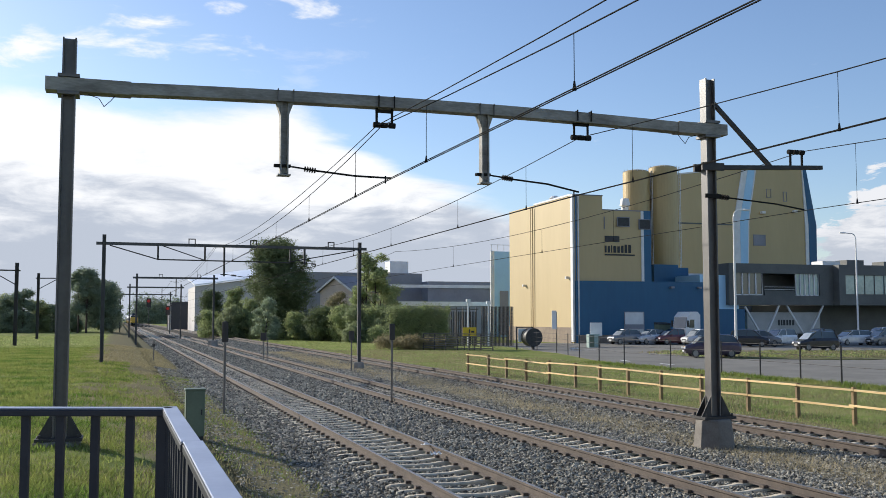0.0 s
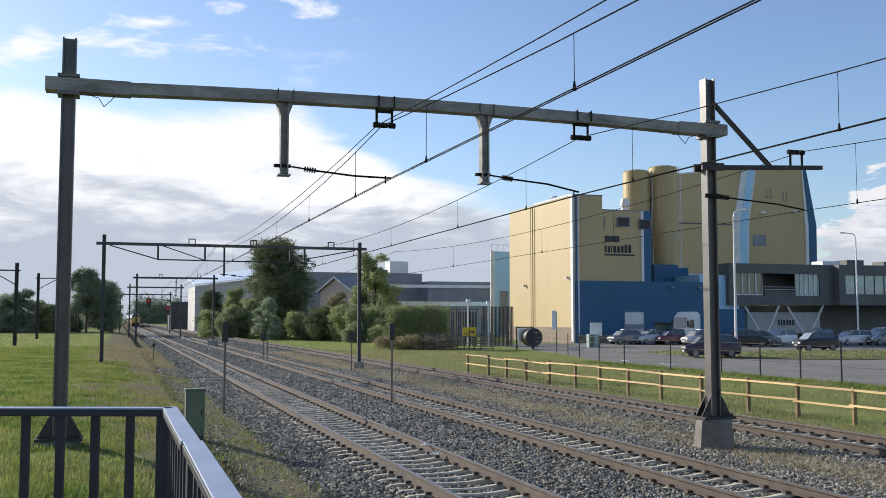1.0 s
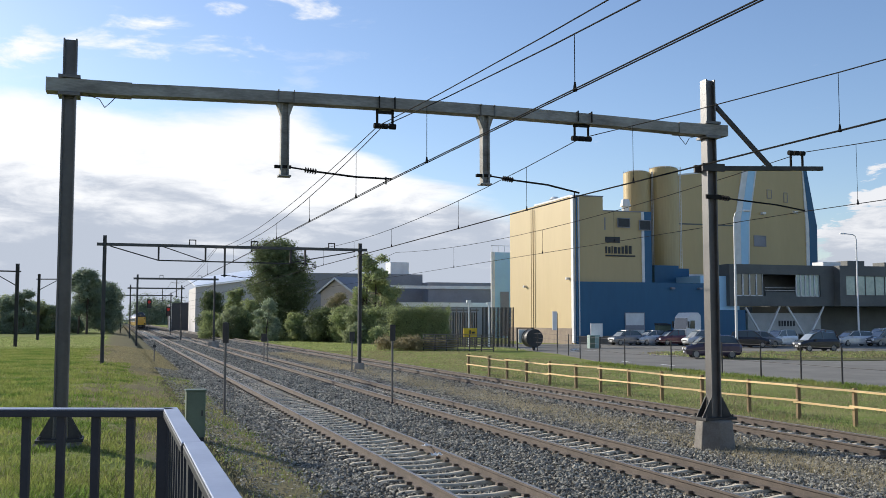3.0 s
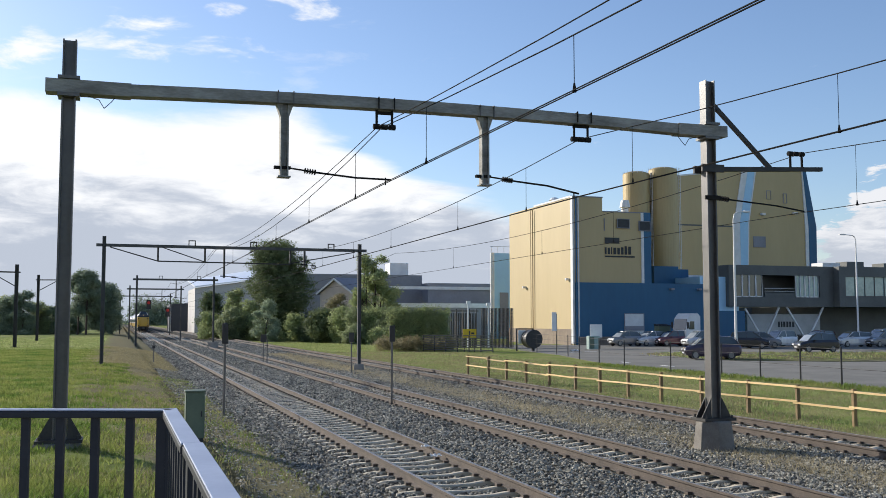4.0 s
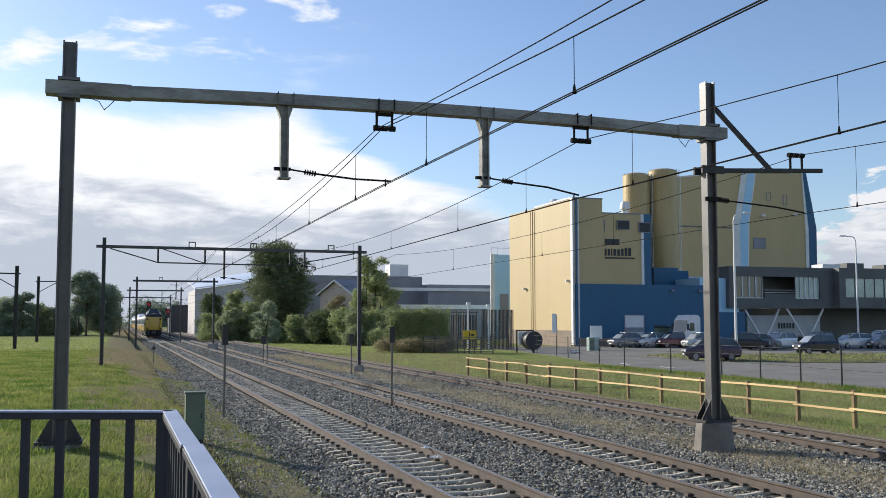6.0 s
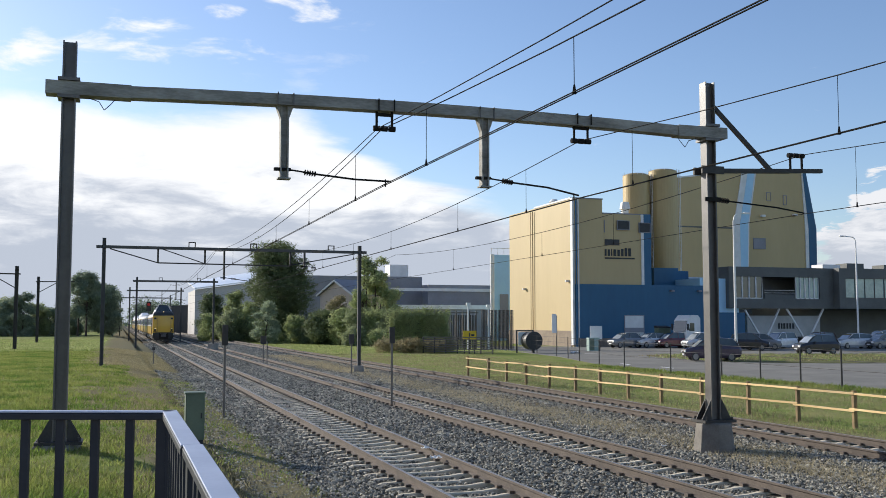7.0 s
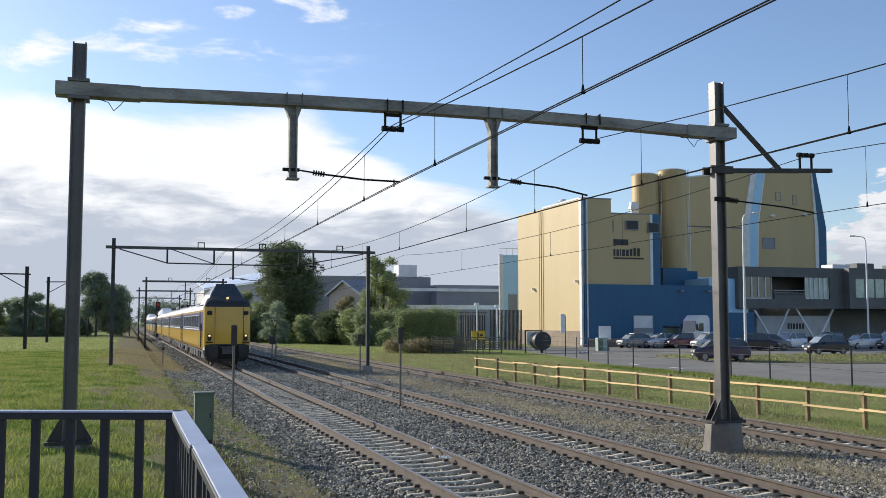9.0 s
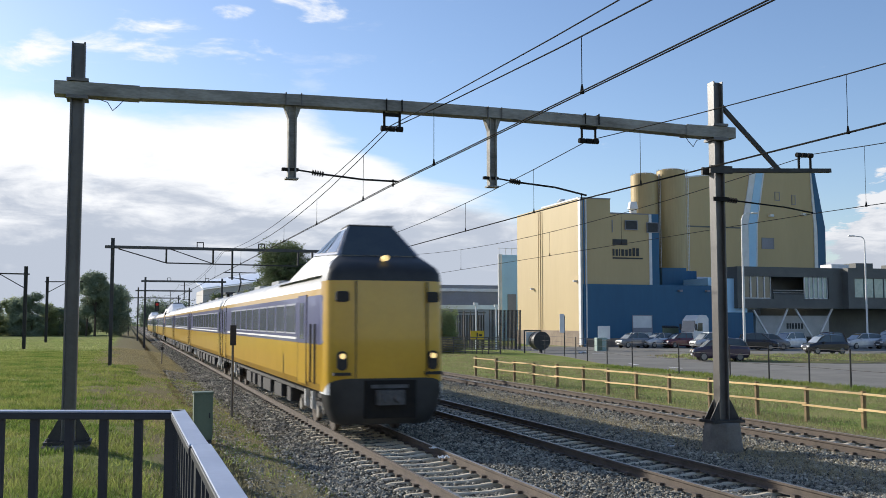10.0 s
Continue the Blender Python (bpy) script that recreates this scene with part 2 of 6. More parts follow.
def worn_ground():
    """Grass that gives way to brown worn soil along the verge of the track, and beside the outer track."""
    m = GRASS.copy()
    m.name = "grass_and_soil"
    n, l = m.node_tree.nodes, m.node_tree.links
    p = n["Principled BSDF"]
    grass = p.inputs["Base Color"].links[0].from_socket
    tc, sp, nz = n.new("ShaderNodeTexCoord"), n.new("ShaderNodeSeparateXYZ"), n.new("ShaderNodeTexNoise")
    nz.inputs["Scale"].default_value, nz.inputs["Detail"].default_value = 0.8, 6
    l.new(tc.outputs["Object"], sp.inputs[0])
    l.new(tc.outputs["Object"], nz.inputs["Vector"])

    def mth(op, *v):
        k = n.new("ShaderNodeMath")
        k.operation = op
        for i, q in enumerate(v):
            if isinstance(q, (int, float)):
                k.inputs[i].default_value = q
            else:
                l.new(q, k.inputs[i])
        return k.outputs[0]

    def ramp(v, lo, hi):
        k = n.new("ShaderNodeMapRange")
        k.interpolation_type = "SMOOTHSTEP"
        k.inputs["From Min"].default_value, k.inputs["From Max"].default_value = lo, hi
        l.new(v, k.inputs["Value"])
        return k.outputs[0]
    wave = mth("MULTIPLY", mth("SUBTRACT", nz.outputs["Fac"], 0.5), 3.2)
    x = mth("ADD", sp.outputs[0], wave)
    xl = mth("SUBTRACT", x, mth("MULTIPLY", ramp(sp.outputs[1], 34.0, 14.0), 2.1))
    left = mth("MULTIPLY", ramp(xl, -1.9, -0.7), ramp(x, 6.0, 5.0))
    right = mth("MULTIPLY", ramp(x, 14, 15), ramp(x, 20.2, 19.2))
    mixc = n.new("ShaderNodeMix")
    mixc.data_type = "RGBA"
    mixc.inputs["B"].default_value = (0.205, 0.175, 0.105, 1)
    l.new(mth("MULTIPLY", mth("MAXIMUM", left, right), 0.9), mixc.inputs["Factor"])
    l.new(grass, mixc.inputs["A"])
    l.new(mixc.outputs["Result"], p.inputs["Base Color"])
    return m


GROUND = worn_ground()
# distance haze is mixed into this lighter, greyer leaf colour
LEAF_HAZED = leaf_material("leaf_hazed", (0.224, 0.275, 0.184), (0.280, 0.330, 0.230), 0.3, 0.34)
WEED = leaf_material("weeds", (0.27, 0.235, 0.125), (0.33, 0.285, 0.165), 0.5, 0.4)
FAR_STEEL = material("far_mast_steel", (0.12, 0.118, 0.115), (0.08, 0.08, 0.078), 2, 0.8, 0.0, spec=0.2)
OFFICE_CLAD = material("office_cladding", (0.125, 0.128, 0.118), (0.095, 0.098, 0.09), 0.5, 0.6)
SILO = material("silo_metal", (0.48, 0.36, 0.165), (0.40, 0.295, 0.135), 0.5, 0.45, 0.1, stretch=(1, 1, 0.15))


# ---- mesh helpers ----
class Shape:
    """Collects plain polygons for one mesh."""

    def __init__(self):
        self.v, self.f = [], []

    def add(self, verts, faces):
        o = len(self.v)
        self.v += [tuple(p) for p in verts]
        self.f += [tuple(i + o for i in q) for q in faces]
        return self

    def box(self, x0, y0, z0, x1, y1, z1, e=0.0):
        """A box; e chamfers its upright edges."""
        if e:
            ring = [(x0 + e, y0), (x1 - e, y0), (x1, y0 + e), (x1, y1 - e), (x1 - e, y1), (x0 + e, y1), (x0, y1 - e), (x0, y0 + e)]
            return self.prism(ring, z0, z1)
        return self.add([(x0, y0, z0), (x1, y0, z0), (x1, y1, z0), (x0, y1, z0), (x0, y0, z1), (x1, y0, z1), (x1, y1, z1), (x0, y1, z1)],
                        [(0, 3, 2, 1), (4, 5, 6, 7), (0, 1, 5, 4), (1, 2, 6, 5), (2, 3, 7, 6), (3, 0, 4, 7)])

    def prism(self, ring, z0, z1, m=None):
        """An upright prism on a ring of (x, y), or any prism turned by m."""
        n = len(ring)
        vs = [Vector((x, y, z)) for z in (z0, z1) for x, y in ring]
        if m:
            vs = [m @ p for p in vs]
        return self.add(vs, [tuple(range(n - 1, -1, -1)), tuple(range(n, 2 * n))] + [(i, (i + 1) % n, n + (i + 1) % n, n + i) for i in range(n)])

    def along_y(self, ring, y0, y1):
        """A prism on a ring of (x, z), from y0 to y1."""
        n = len(ring)
        return self.add([(x, y, z) for y in (y0, y1) for x, z in ring],
                        [tuple(range(n)), tuple(range(2 * n - 1, n - 1, -1))] + [(i, n + i, n + (i + 1) % n, (i + 1) % n) for i in range(n)])

    def along_x(self, ring, x0, x1):
        """A prism on a ring of (y, z), from x0 to x1."""
        n = len(ring)
        return self.add([(x, y, z) for x in (x0, x1) for y, z in ring],
                        [tuple(range(n)), tuple(range(2 * n - 1, n - 1, -1))] + [(i, n + i, n + (i + 1) % n, (i + 1) % n) for i in range(n)])

    def tube(self, p, q, r, r2=None, n=8):
        p, q = Vector(p), Vector(q)
        m = Matrix.Translation(p) @ (q - p).to_track_quat("Z", "Y").to_matrix().to_4x4()
        d, r2 = (q - p).length, r if r2 is None else r2
        vs = [m @ Vector((k * math.cos(2 * math.pi * i / n), k * math.sin(2 * math.pi * i / n), z)) for k, z in ((r, 0), (r2, d)) for i in range(n)]
        return self.add(vs, [tuple(range(n - 1, -1, -1)), tuple(range(n, 2 * n))] + [(i, (i + 1) % n, n + (i + 1) % n, n + i) for i in range(n)])

    def line(self, pts, r, n=6):
        for p, q in zip(pts, pts[1:]):
            self.tube(p, q, r, None, n)
        return self

    def bar(self, p, q, w, h):
        """A rectangular bar from p to q, w wide and h high."""
        p, q = Vector(p), Vector(q)
        m = Matrix.Translation(p) @ (q - p).to_track_quat("Z", "Y").to_matrix().to_4x4()
        return self.prism([(-w / 2, -h / 2), (w / 2, -h / 2), (w / 2, h / 2), (-w / 2, h / 2)], 0, (q - p).length, m)

    def loft(self, sections, cap=True):
        """Skins rings of equally many points, one after another."""
        n = len(sections[0])
        vs = [p for s in sections for p in s]
        fs = [(k * n + i, k * n + (i + 1) % n, (k + 1) * n + (i + 1) % n, (k + 1) * n + i) for k in range(len(sections) - 1) for i in range(n)]
        if cap:
            fs += [tuple(range(n - 1, -1, -1)), tuple(range((len(sections) - 1) * n, len(sections) * n))]
        return self.add(vs, fs)

    def dome(self, c, r, h, n=16, k=5):
        for j in range(k):
            a, b = math.pi / 2 * j / k, math.pi / 2 * (j + 1) / k
            vs = [(c[0] + r * math.cos(t) * math.cos(2 * math.pi * i / n), c[1] + r * math.cos(t) * math.sin(2 * math.pi * i / n), c[2] + h * math.sin(t)) for t in (a, b) for i in range(n)]
            self.add(vs, [(i, (i + 1) % n, n + (i + 1) % n, n + i) for i in range(n)])
        return self


def mesh_of(name, shape, mats, smooth=False):
    me = bpy.data.meshes.new(name)
    if isinstance(shape, Shape):
        me.from_pydata(shape.v, [], shape.f)
    else:
        me.from_pydata(shape[0], [], shape[1])
    for m in (mats if isinstance(mats, (list, tuple)) else [mats]):
        me.materials.append(m)
    bm = bmesh.new()
    if len(me.polygons) < 20000 and isinstance(shape, Shape):
        bm.from_mesh(me)
        bmesh.ops.recalc_face_normals(bm, faces=bm.faces)
        bm.to_mesh(me)
    bm.free()
    if smooth:
        me.shade_smooth()
    return me


def part(name, shape, mat, parent, label="", smooth=False, at=None):
    ob = new(name, mesh_of(name, shape, mat, smooth))
    ob.parent = parent
    if at:
        ob.matrix_basis = at
    if label:
        tagged(ob, label)
    return ob


def thing(name, at, label, category, group="", kind=""):
    ob = new(name)
    ob.matrix_basis = at
    return tagged(ob, label, category, group, kind)


def solid(name, shape, mat, label, category="", group="", kind="", smooth=False, at=None):
    ob = new(name, mesh_of(name, shape, mat, smooth))
    if at:
        ob.matrix_basis = at
    return tagged(ob, label, category, group, kind)


def bevelled(ob, w=0.01, seg=2):
    b = ob.modifiers.new("bevel", "BEVEL")
    b.width, b.segments, b.limit_method = w, seg, "ANGLE"
    return ob


# ---- ground ----
SECTION = [(-3000, 0.3), (-400, 0.3), (-60, 0.35), (-8, 0.38), (-1, 0.38), (0.6, 0.24), (2.0, 0.02), (3.6, -0.26), (19, -0.32), (22, -0.4), (60, -0.4), (400, -0.4), (3000, -0.4)]


def ground_z(x):
    return float(np.interp(x, [p[0] for p in SECTION], [p[1] for p in SECTION]))


def build_ground():
    xs = sorted(set([p[0] for p in SECTION] + list(np.arange(-8, 4.01, 0.4)) + list(np.arange(18, 36, 1.0))))
    ys = [-800, -60, 0, 8] + list(np.arange(10, 60, 0.8)) + [70, 85, 100, 130, 180, 300, 600, 1200, 3000]
    vs, fs, n = [], [], len(xs)
    for y in ys:
        for x in xs:
            z = ground_z(x)
            if (-9 < x < 3 or 19 < x < 34) and 9 < y < 62:
                z += 0.07 * (min(1, (3 - x) / 1.5) if x < 3 else 1) * (noise.noise((x * 0.45, y * 0.35, 1)) - 0.1) + 0.02 * noise.noise((x * 1.7, y * 1.3, 4))
            vs.append((x, y, z))
    for j in range(len(ys) - 1):
        fs += [(j * n + i, j * n + i + 1, (j + 1) * n + i + 1, (j + 1) * n + i) for i in range(n - 1)]
    s = Shape().add(vs, fs)
    return solid("ground", s, GROUND, "flat grassy land with worn patches beside the railway", "ground", kind="structure", smooth=True)


ground = build_ground()

# ---- tracks ----
# ballast bed in section: hollow between the rails, heaped against the sleeper ends
BED = ([3.1, 3.7, 4.4, 5.0, 5.2, 6.5, 6.7, 7.3, 8.7, 9.35, 9.5, 10.7, 10.9, 12.0, 12.8, 14.3, 14.8, 15.6, 15.75, 16.95, 17.15, 17.9, 18.6],
       [-0.34, -0.25, -0.222, -0.225, -0.265, -0.265, -0.235, -0.19, -0.19, -0.21, -0.25, -0.25, -0.22, -0.20, -0.24, -0.24, -0.205, -0.21, -0.245, -0.245, -0.22, -0.22, -0.36])
TRACKS = [(5.84, "beside the grass verge"), (10.1, "the middle track"), (16.35, "beside the wooden fence")]
RAIL_RING = [(-0.036, 0), (-0.036, -0.035), (-0.010, -0.055), (-0.010, -0.135), (-0.07, -0.16), (-0.07, -0.172), (0.07, -0.172), (0.07, -0.16), (0.010, -0.135), (0.010, -0.055), (0.036, -0.035), (0.036, 0)]


def build_bed():
    """The ballast bed: shoulders, and a shallow dip between the middle and the outer track."""
    prof = list(zip(*BED))
    xs = np.interp(np.linspace(0, 1, 150), np.linspace(0, 1, len(prof)), [p[0] for p in prof])
    ys = [-40, 0, 6] + list(np.arange(9, 50, 0.35)) + list(np.arange(50, 120, 2.0)) + [140, 180, 260, 400, 900]
    vs, fs, n = [], [], len(xs)
    for y in ys:
        for x in xs:
            z = float(np.interp(x, [p[0] for p in prof], [p[1] for p in prof]))
            e = 0.0 if x < 3.5 or x > 18.2 else 1.0
            vs.append((x + (0.25 * noise.noise((x, y * 0.3, 2)) if not e else 0), y, z + e * 0.022 * noise.noise((x * 4, y * 4, 0))))
    for j in range(len(ys) - 1):
        fs += [(j * n + i, j * n + i + 1, (j + 1) * n + i + 1, (j + 1) * n + i) for i in range(n - 1)]
    return solid("ballast_bed", Shape().add(vs, fs), BALLAST_SHADED, "grey crushed-stone ballast bed under three railway tracks, darkened for shade between stones", "ballast", kind="structure")


bed = build_bed()


def sleeper_shape():
    """A concrete sleeper: high rail seats at both ends and a lower waist."""
    s = Shape()
    xs = [(-1.26, -0.215, 0.06), (-1.18, -0.19, 0.07), (-0.85, -0.175, 0.08), (-0.55, -0.175, 0.08), (-0.3, -0.205, 0.068), (0.0, -0.212, 0.065), (0.3, -0.205, 0.068), (0.55, -0.175, 0.08), (0.85, -0.175, 0.08), (1.18, -0.19, 0.07), (1.26, -0.215, 0.06)]
    return s.loft([[(x, -w, -0.36), (x, w, -0.36), (x, w, z - 0.02), (x, w - 0.03, z), (x, -w + 0.03, z), (x, -w, z - 0.02)] for x, z, w in xs])


SLEEPER_MESH = mesh_of("sleeper", sleeper_shape(), SLEEPER)
FAR_END = 700.0


def build_track(x, what, seed):
    rng = random.Random(seed)
    t = thing("railway_track", pose(x, 0, 0), "rusty rails on pale concrete sleepers, " + what, "railway track", "parallel tracks")
    for side in (-0.7535, 0.7535):
        r = Shape()
        ring = [(px + side, pz) for px, pz in RAIL_RING]
        r.along_y(ring, -30, FAR_END)
        rail = part("rail", r, RAIL_SIDE, t, "worn steel rail with rusty web")
        part("running_surface", Shape().box(side - 0.03, -30, 0.0, side + 0.03, FAR_END, 0.004), RAIL_TOP, rail, "polished rail head")
    clips = Shape()
    rest = Shape()
    one = sleeper_shape()
    y, k = 7.0, 0
    while y < 330:
        tilt = rng.uniform(-0.012, 0.012)
        if k < 190:
            ob = new("sleeper", SLEEPER_MESH)
            ob.parent = t
            ob.matrix_basis = pose(rng.uniform(-0.03, 0.03), y + rng.uniform(-0.02, 0.02), rng.uniform(-0.012, 0.002) - (0.005 if seed else 0.0), 0, rng.uniform(-0.4, 0.4), math.degrees(tilt))
            for side in (-0.7535, 0.7535):
                for d in (-0.10, 0.10):
                    clips.box(side + d - 0.045, y - 0.06, -0.18, side + d + 0.045, y + 0.06, -0.13)
        else:
            rest.add([(vx, vy + y, vz) for vx, vy, vz in one.v], one.f)
        y += 0.6
        k += 1
    tagged(part("rail_clip", clips, RAIL_SIDE, t, "rusty rail fastenings"), kind="stuff")
    tagged(part("far_sleepers", rest, SLEEPER, t), kind="stuff")
    return t


def stones(name, n, xr, yr, seed, zfun, size=(0.02, 0.05), mat=None, label=""):
    """Loose crushed stones: irregular octahedra in one mesh."""
    rng = np.random.default_rng(seed)
    # denser near the camera
    u = rng.random(n)
    y = yr[0] + (yr[1] - yr[0]) * u ** 1.5
    x = rng.uniform(xr[0], xr[1], n)
    ok = clear_of_track(x, y)
    x, y = x[ok], y[ok]
    n = len(x)
    s = rng.uniform(size[0], size[1], n) * (0.8 + 0.02 * y)
    z = np.interp(x, zfun[0], zfun[1]) + s * 0.3
    base = np.array([(1, 0, 0), (-1, 0, 0), (0, 1, 0), (0, -1, 0), (0, 0, 1), (0, 0, -1)], float)
    tri = np.array([(0, 2, 4), (2, 1, 4), (1, 3, 4), (3, 0, 4), (2, 0, 5), (1, 2, 5), (3, 1, 5), (0, 3, 5)])
    v = base[None] * (0.55 + 0.7 * rng.random((n, 6, 1)))
    a = rng.normal(size=(n, 3, 3))
    q = np.linalg.qr(a)[0]
    v = np.einsum("nij,nkj->nki", q, v) * s[:, None, None]
    v[:, :, 2] *= 0.8
    v += np.stack([x, y, z], 1)[:, None, :]
    f = (tri[None] + 6 * np.arange(n)[:, None, None]).reshape(-1, 3)
    me = bpy.data.meshes.new(name)
    me.from_pydata(v.reshape(-1, 3).tolist(), [], f.tolist())
    me.materials.append(mat or STONE)
    return tagged(new(name, me), label, "ballast stones", kind="stuff")


def blades(name, n, xr, yr, seed, mat, label, h=(0.05, 0.16), power=1.6, clump=0.0, zoff=0.0, zfun=None, width=0.012, keep=None):
    """Grass: narrow bent triangles in one mesh."""
    rng = np.random.default_rng(seed)
    y = yr[0] + (yr[1] - yr[0]) * rng.random(n) ** power
    x = rng.uniform(xr[0], xr[1], n)
    if clump:
        cx, cy = rng.uniform(xr[0], xr[1], n // 40), yr[0] + (yr[1] - yr[0]) * rng.random(n // 40) ** power
        k = rng.integers(0, n // 40, n)
        x, y = cx[k] + rng.normal(0, clump, n), cy[k] + rng.normal(0, clump, n)
    if keep:
        k = [keep(a, b) for a, b in zip(x, y)]
        x, y = x[k], y[k]
        n = len(x)
    hh = rng.uniform(h[0], h[1], n)
    a = rng.uniform(0, 2 * np.pi, n)
    w = width * (0.6 + 0.05 * y)
    z = (np.interp(x, zfun[0], zfun[1]) if zfun else np.interp(x, [p[0] for p in SECTION], [p[1] for p in SECTION])) + zoff
    lean = rng.normal(0, 0.8, (n, 2)) * hh[:, None]
    p0 = np.stack([x - w * np.cos(a), y - w * np.sin(a), z - 0.05], 1)
    p1 = np.stack([x + w * np.cos(a), y + w * np.sin(a), z - 0.05], 1)
    p2 = np.stack([x + lean[:, 0], y + lean[:, 1], z + hh], 1)
    v = np.stack([p0, p1, p2], 1).reshape(-1, 3)
    f = np.arange(3 * n).reshape(-1, 3)
    me = bpy.data.meshes.new(name)
    me.from_pydata(v.tolist(), [], f.tolist())
    me.materials.append(mat)
    return tagged(new(name, me), label, "grass", kind="stuff")


# ---- overhead line gantries ----
def h_mast(s, x, y, z0, z1, w=0.28, d=0.26, t=0.03):
    """A broad-flanged steel mast."""
    a, b, k = w / 2, d / 2, 0.02
    ring = [(-a, -b), (-a + t, -b), (-a + t, -k), (a - t, -k), (a - t, -b), (a, -b), (a, b), (a - t, b), (a - t, k), (-a + t, k), (-a + t, b), (-a, b)]
    return s.prism([(x + p, y + q) for p, q in ring], z0, z1)


def plinth(y, x, z0, z1, r=0.46):
    ring = [(x + (r - 0.06 if abs(i) % 2 else r) * c, y + r * sn) for i, (c, sn) in enumerate([(math.cos(a), math.sin(a)) for a in np.linspace(0, 2 * math.pi, 9)[:-1] + math.pi / 8])]
    return Shape().loft([[(px + (px - x) * 0.18, py + (py - y) * 0.18, z0) for px, py in ring], [(px, py, z1 - 0.04) for px, py in ring], [(px - (px - x) * 0.08, py - (py - y) * 0.08, z1) for px, py in ring]])


def insulator(s, p, q, n=5, r=0.055):
    p, q = Vector(p), Vector(q)
    s.tube(p, q, 0.02)
    for i in range(n):
        c = p.lerp(q, (i + 0.3) / n)
        s.tube(c, p.lerp(q, (i + 0.75) / n), r, r * 0.7, 10)
    return s


def gantry(y, xl, xr, ztl, ztr, zb, bh, drops, carriers, base, near=True, truss=False, label=""):
    g = thing("catenary_gantry", pose(0, y, 0), label, "catenary gantry", "overhead line gantries")
    bd = 0.34 if near else 0.2
    for x, zt, zp in ((xl, ztl, base[0]), (xr, ztr, base[1])):
        m = part("mast", h_mast(Shape(), x, 0, zp, zt, 0.255 if near else 0.2, 0.26 if near else 0.2), STEEL_MAST if near else FAR_STEEL, g, "weathered grey steel mast")
        if near:
            f = Shape()
            f.box(x - 0.42, -0.3, zp - 0.03, x + 0.42, 0.3, zp + 0.03)
            for sx in (-1, 1):
                for sy in (-0.12, 0.12):
                    f.add([(x + sx * 0.14, sy - 0.012, zp + 0.03), (x + sx * 0.4, sy - 0.012, zp + 0.03), (x + sx * 0.14, sy - 0.012, zp + 0.5),
                           (x + sx * 0.14, sy + 0.012, zp + 0.03), (x + sx * 0.4, sy + 0.012, zp + 0.03), (x + sx * 0.14, sy + 0.012, zp + 0.5)],
                          [(0, 1, 2), (3, 5, 4), (0, 3, 4, 1), (1, 4, 5, 2), (2, 5, 3, 0)])
                for sy in (-0.24, 0.24):
                    f.tube((x + sx * 0.34, sy, zp), (x + sx * 0.34, sy, zp + 0.1), 0.025, None, 6)
            part("foot_plate", f, DARK_STEEL, m, "bolted foot plate with gussets")
            for zc in (zb - bh / 2 - 0.04, zb + bh / 2 + 0.04):
                part("beam_clamp", Shape().box(x - 0.2, -0.22, zc - 0.03, x + 0.2, 0.22, zc + 0.03), STEEL_MAST, m)
    b = Shape()
    if near:
        # outer sleeves and a slimmer, slightly cambered middle
        b.box(xl - 0.42, -0.19, zb - bh / 2, xl + 1.15, 0.17, zb + bh / 2)
        b.box(xr - 0.9, -0.19, zb - bh / 2, xr + 0.42, 0.17, zb + bh / 2)
        xs = np.linspace(xl + 1.0, xr - 0.8, 15)
        sec = []
        for x in xs:
            k = (x - xs[0]) / (xs[-1] - xs[0])
            c = zb + 0.10 * 4 * k * (1 - k)
            sec.append([(x, -0.16, c - bh / 2 + 0.015), (x, 0.16, c - bh / 2 + 0.015), (x, 0.16, c + bh / 2 - 0.015), (x, -0.16, c + bh / 2 - 0.015)])
        b.loft(sec)
    else:
        b.box(xl - 0.42, -bd / 2, zb - bh / 2, xr + 0.42, bd / 2, zb + bh / 2)
    beam = part("beam", b, STEEL_BEAM if near else FAR_STEEL, g, "long steel cross beam")
    if near:
        for xe, sg in ((xl + 0.35, 1), (xr - 0.3, -1)):
            zc_ = zb - bh / 2
            pts = [(xe, 0.05, zc_), (xe + sg * 0.2, 0.05, zc_ - 0.06), (xe + sg * 0.3, 0.05, zc_ - 0.22), (xe + sg * 0.42, 0.05, zc_ - 0.1), (xe + sg * 0.5, 0.05, zc_)]
            part("earthing_cable", Shape().line(pts, 0.008, 5), WIRE, beam, "thin looped earthing cable")
    if truss:
        tr = Shape()
        xm = [xl + 2.9, xl + 5.5, xr - 4.2]
        zl = zb - 0.85
        for x in xm:
            tr.box(x - 0.05, -0.05, zl, x + 0.05, 0.05, zb)
        tr.bar((xl + 0.3, 0, zb - 0.1), (xm[0], 0, zl), 0.06, 0.06)
        tr.bar((xm[0], 0, zl), (xm[2], 0, zl - 0.05), 0.07, 0.07)
        tr.bar((xm[2], 0, zl), (xr - 0.3, 0, zb - 0.1), 0.06, 0.06)
        tr.bar((xm[0] + 0.2, 0, zb - 0.05), (xm[1], 0, zl), 0.05, 0.05)
        part("bracing", tr, DARK_STEEL, g)
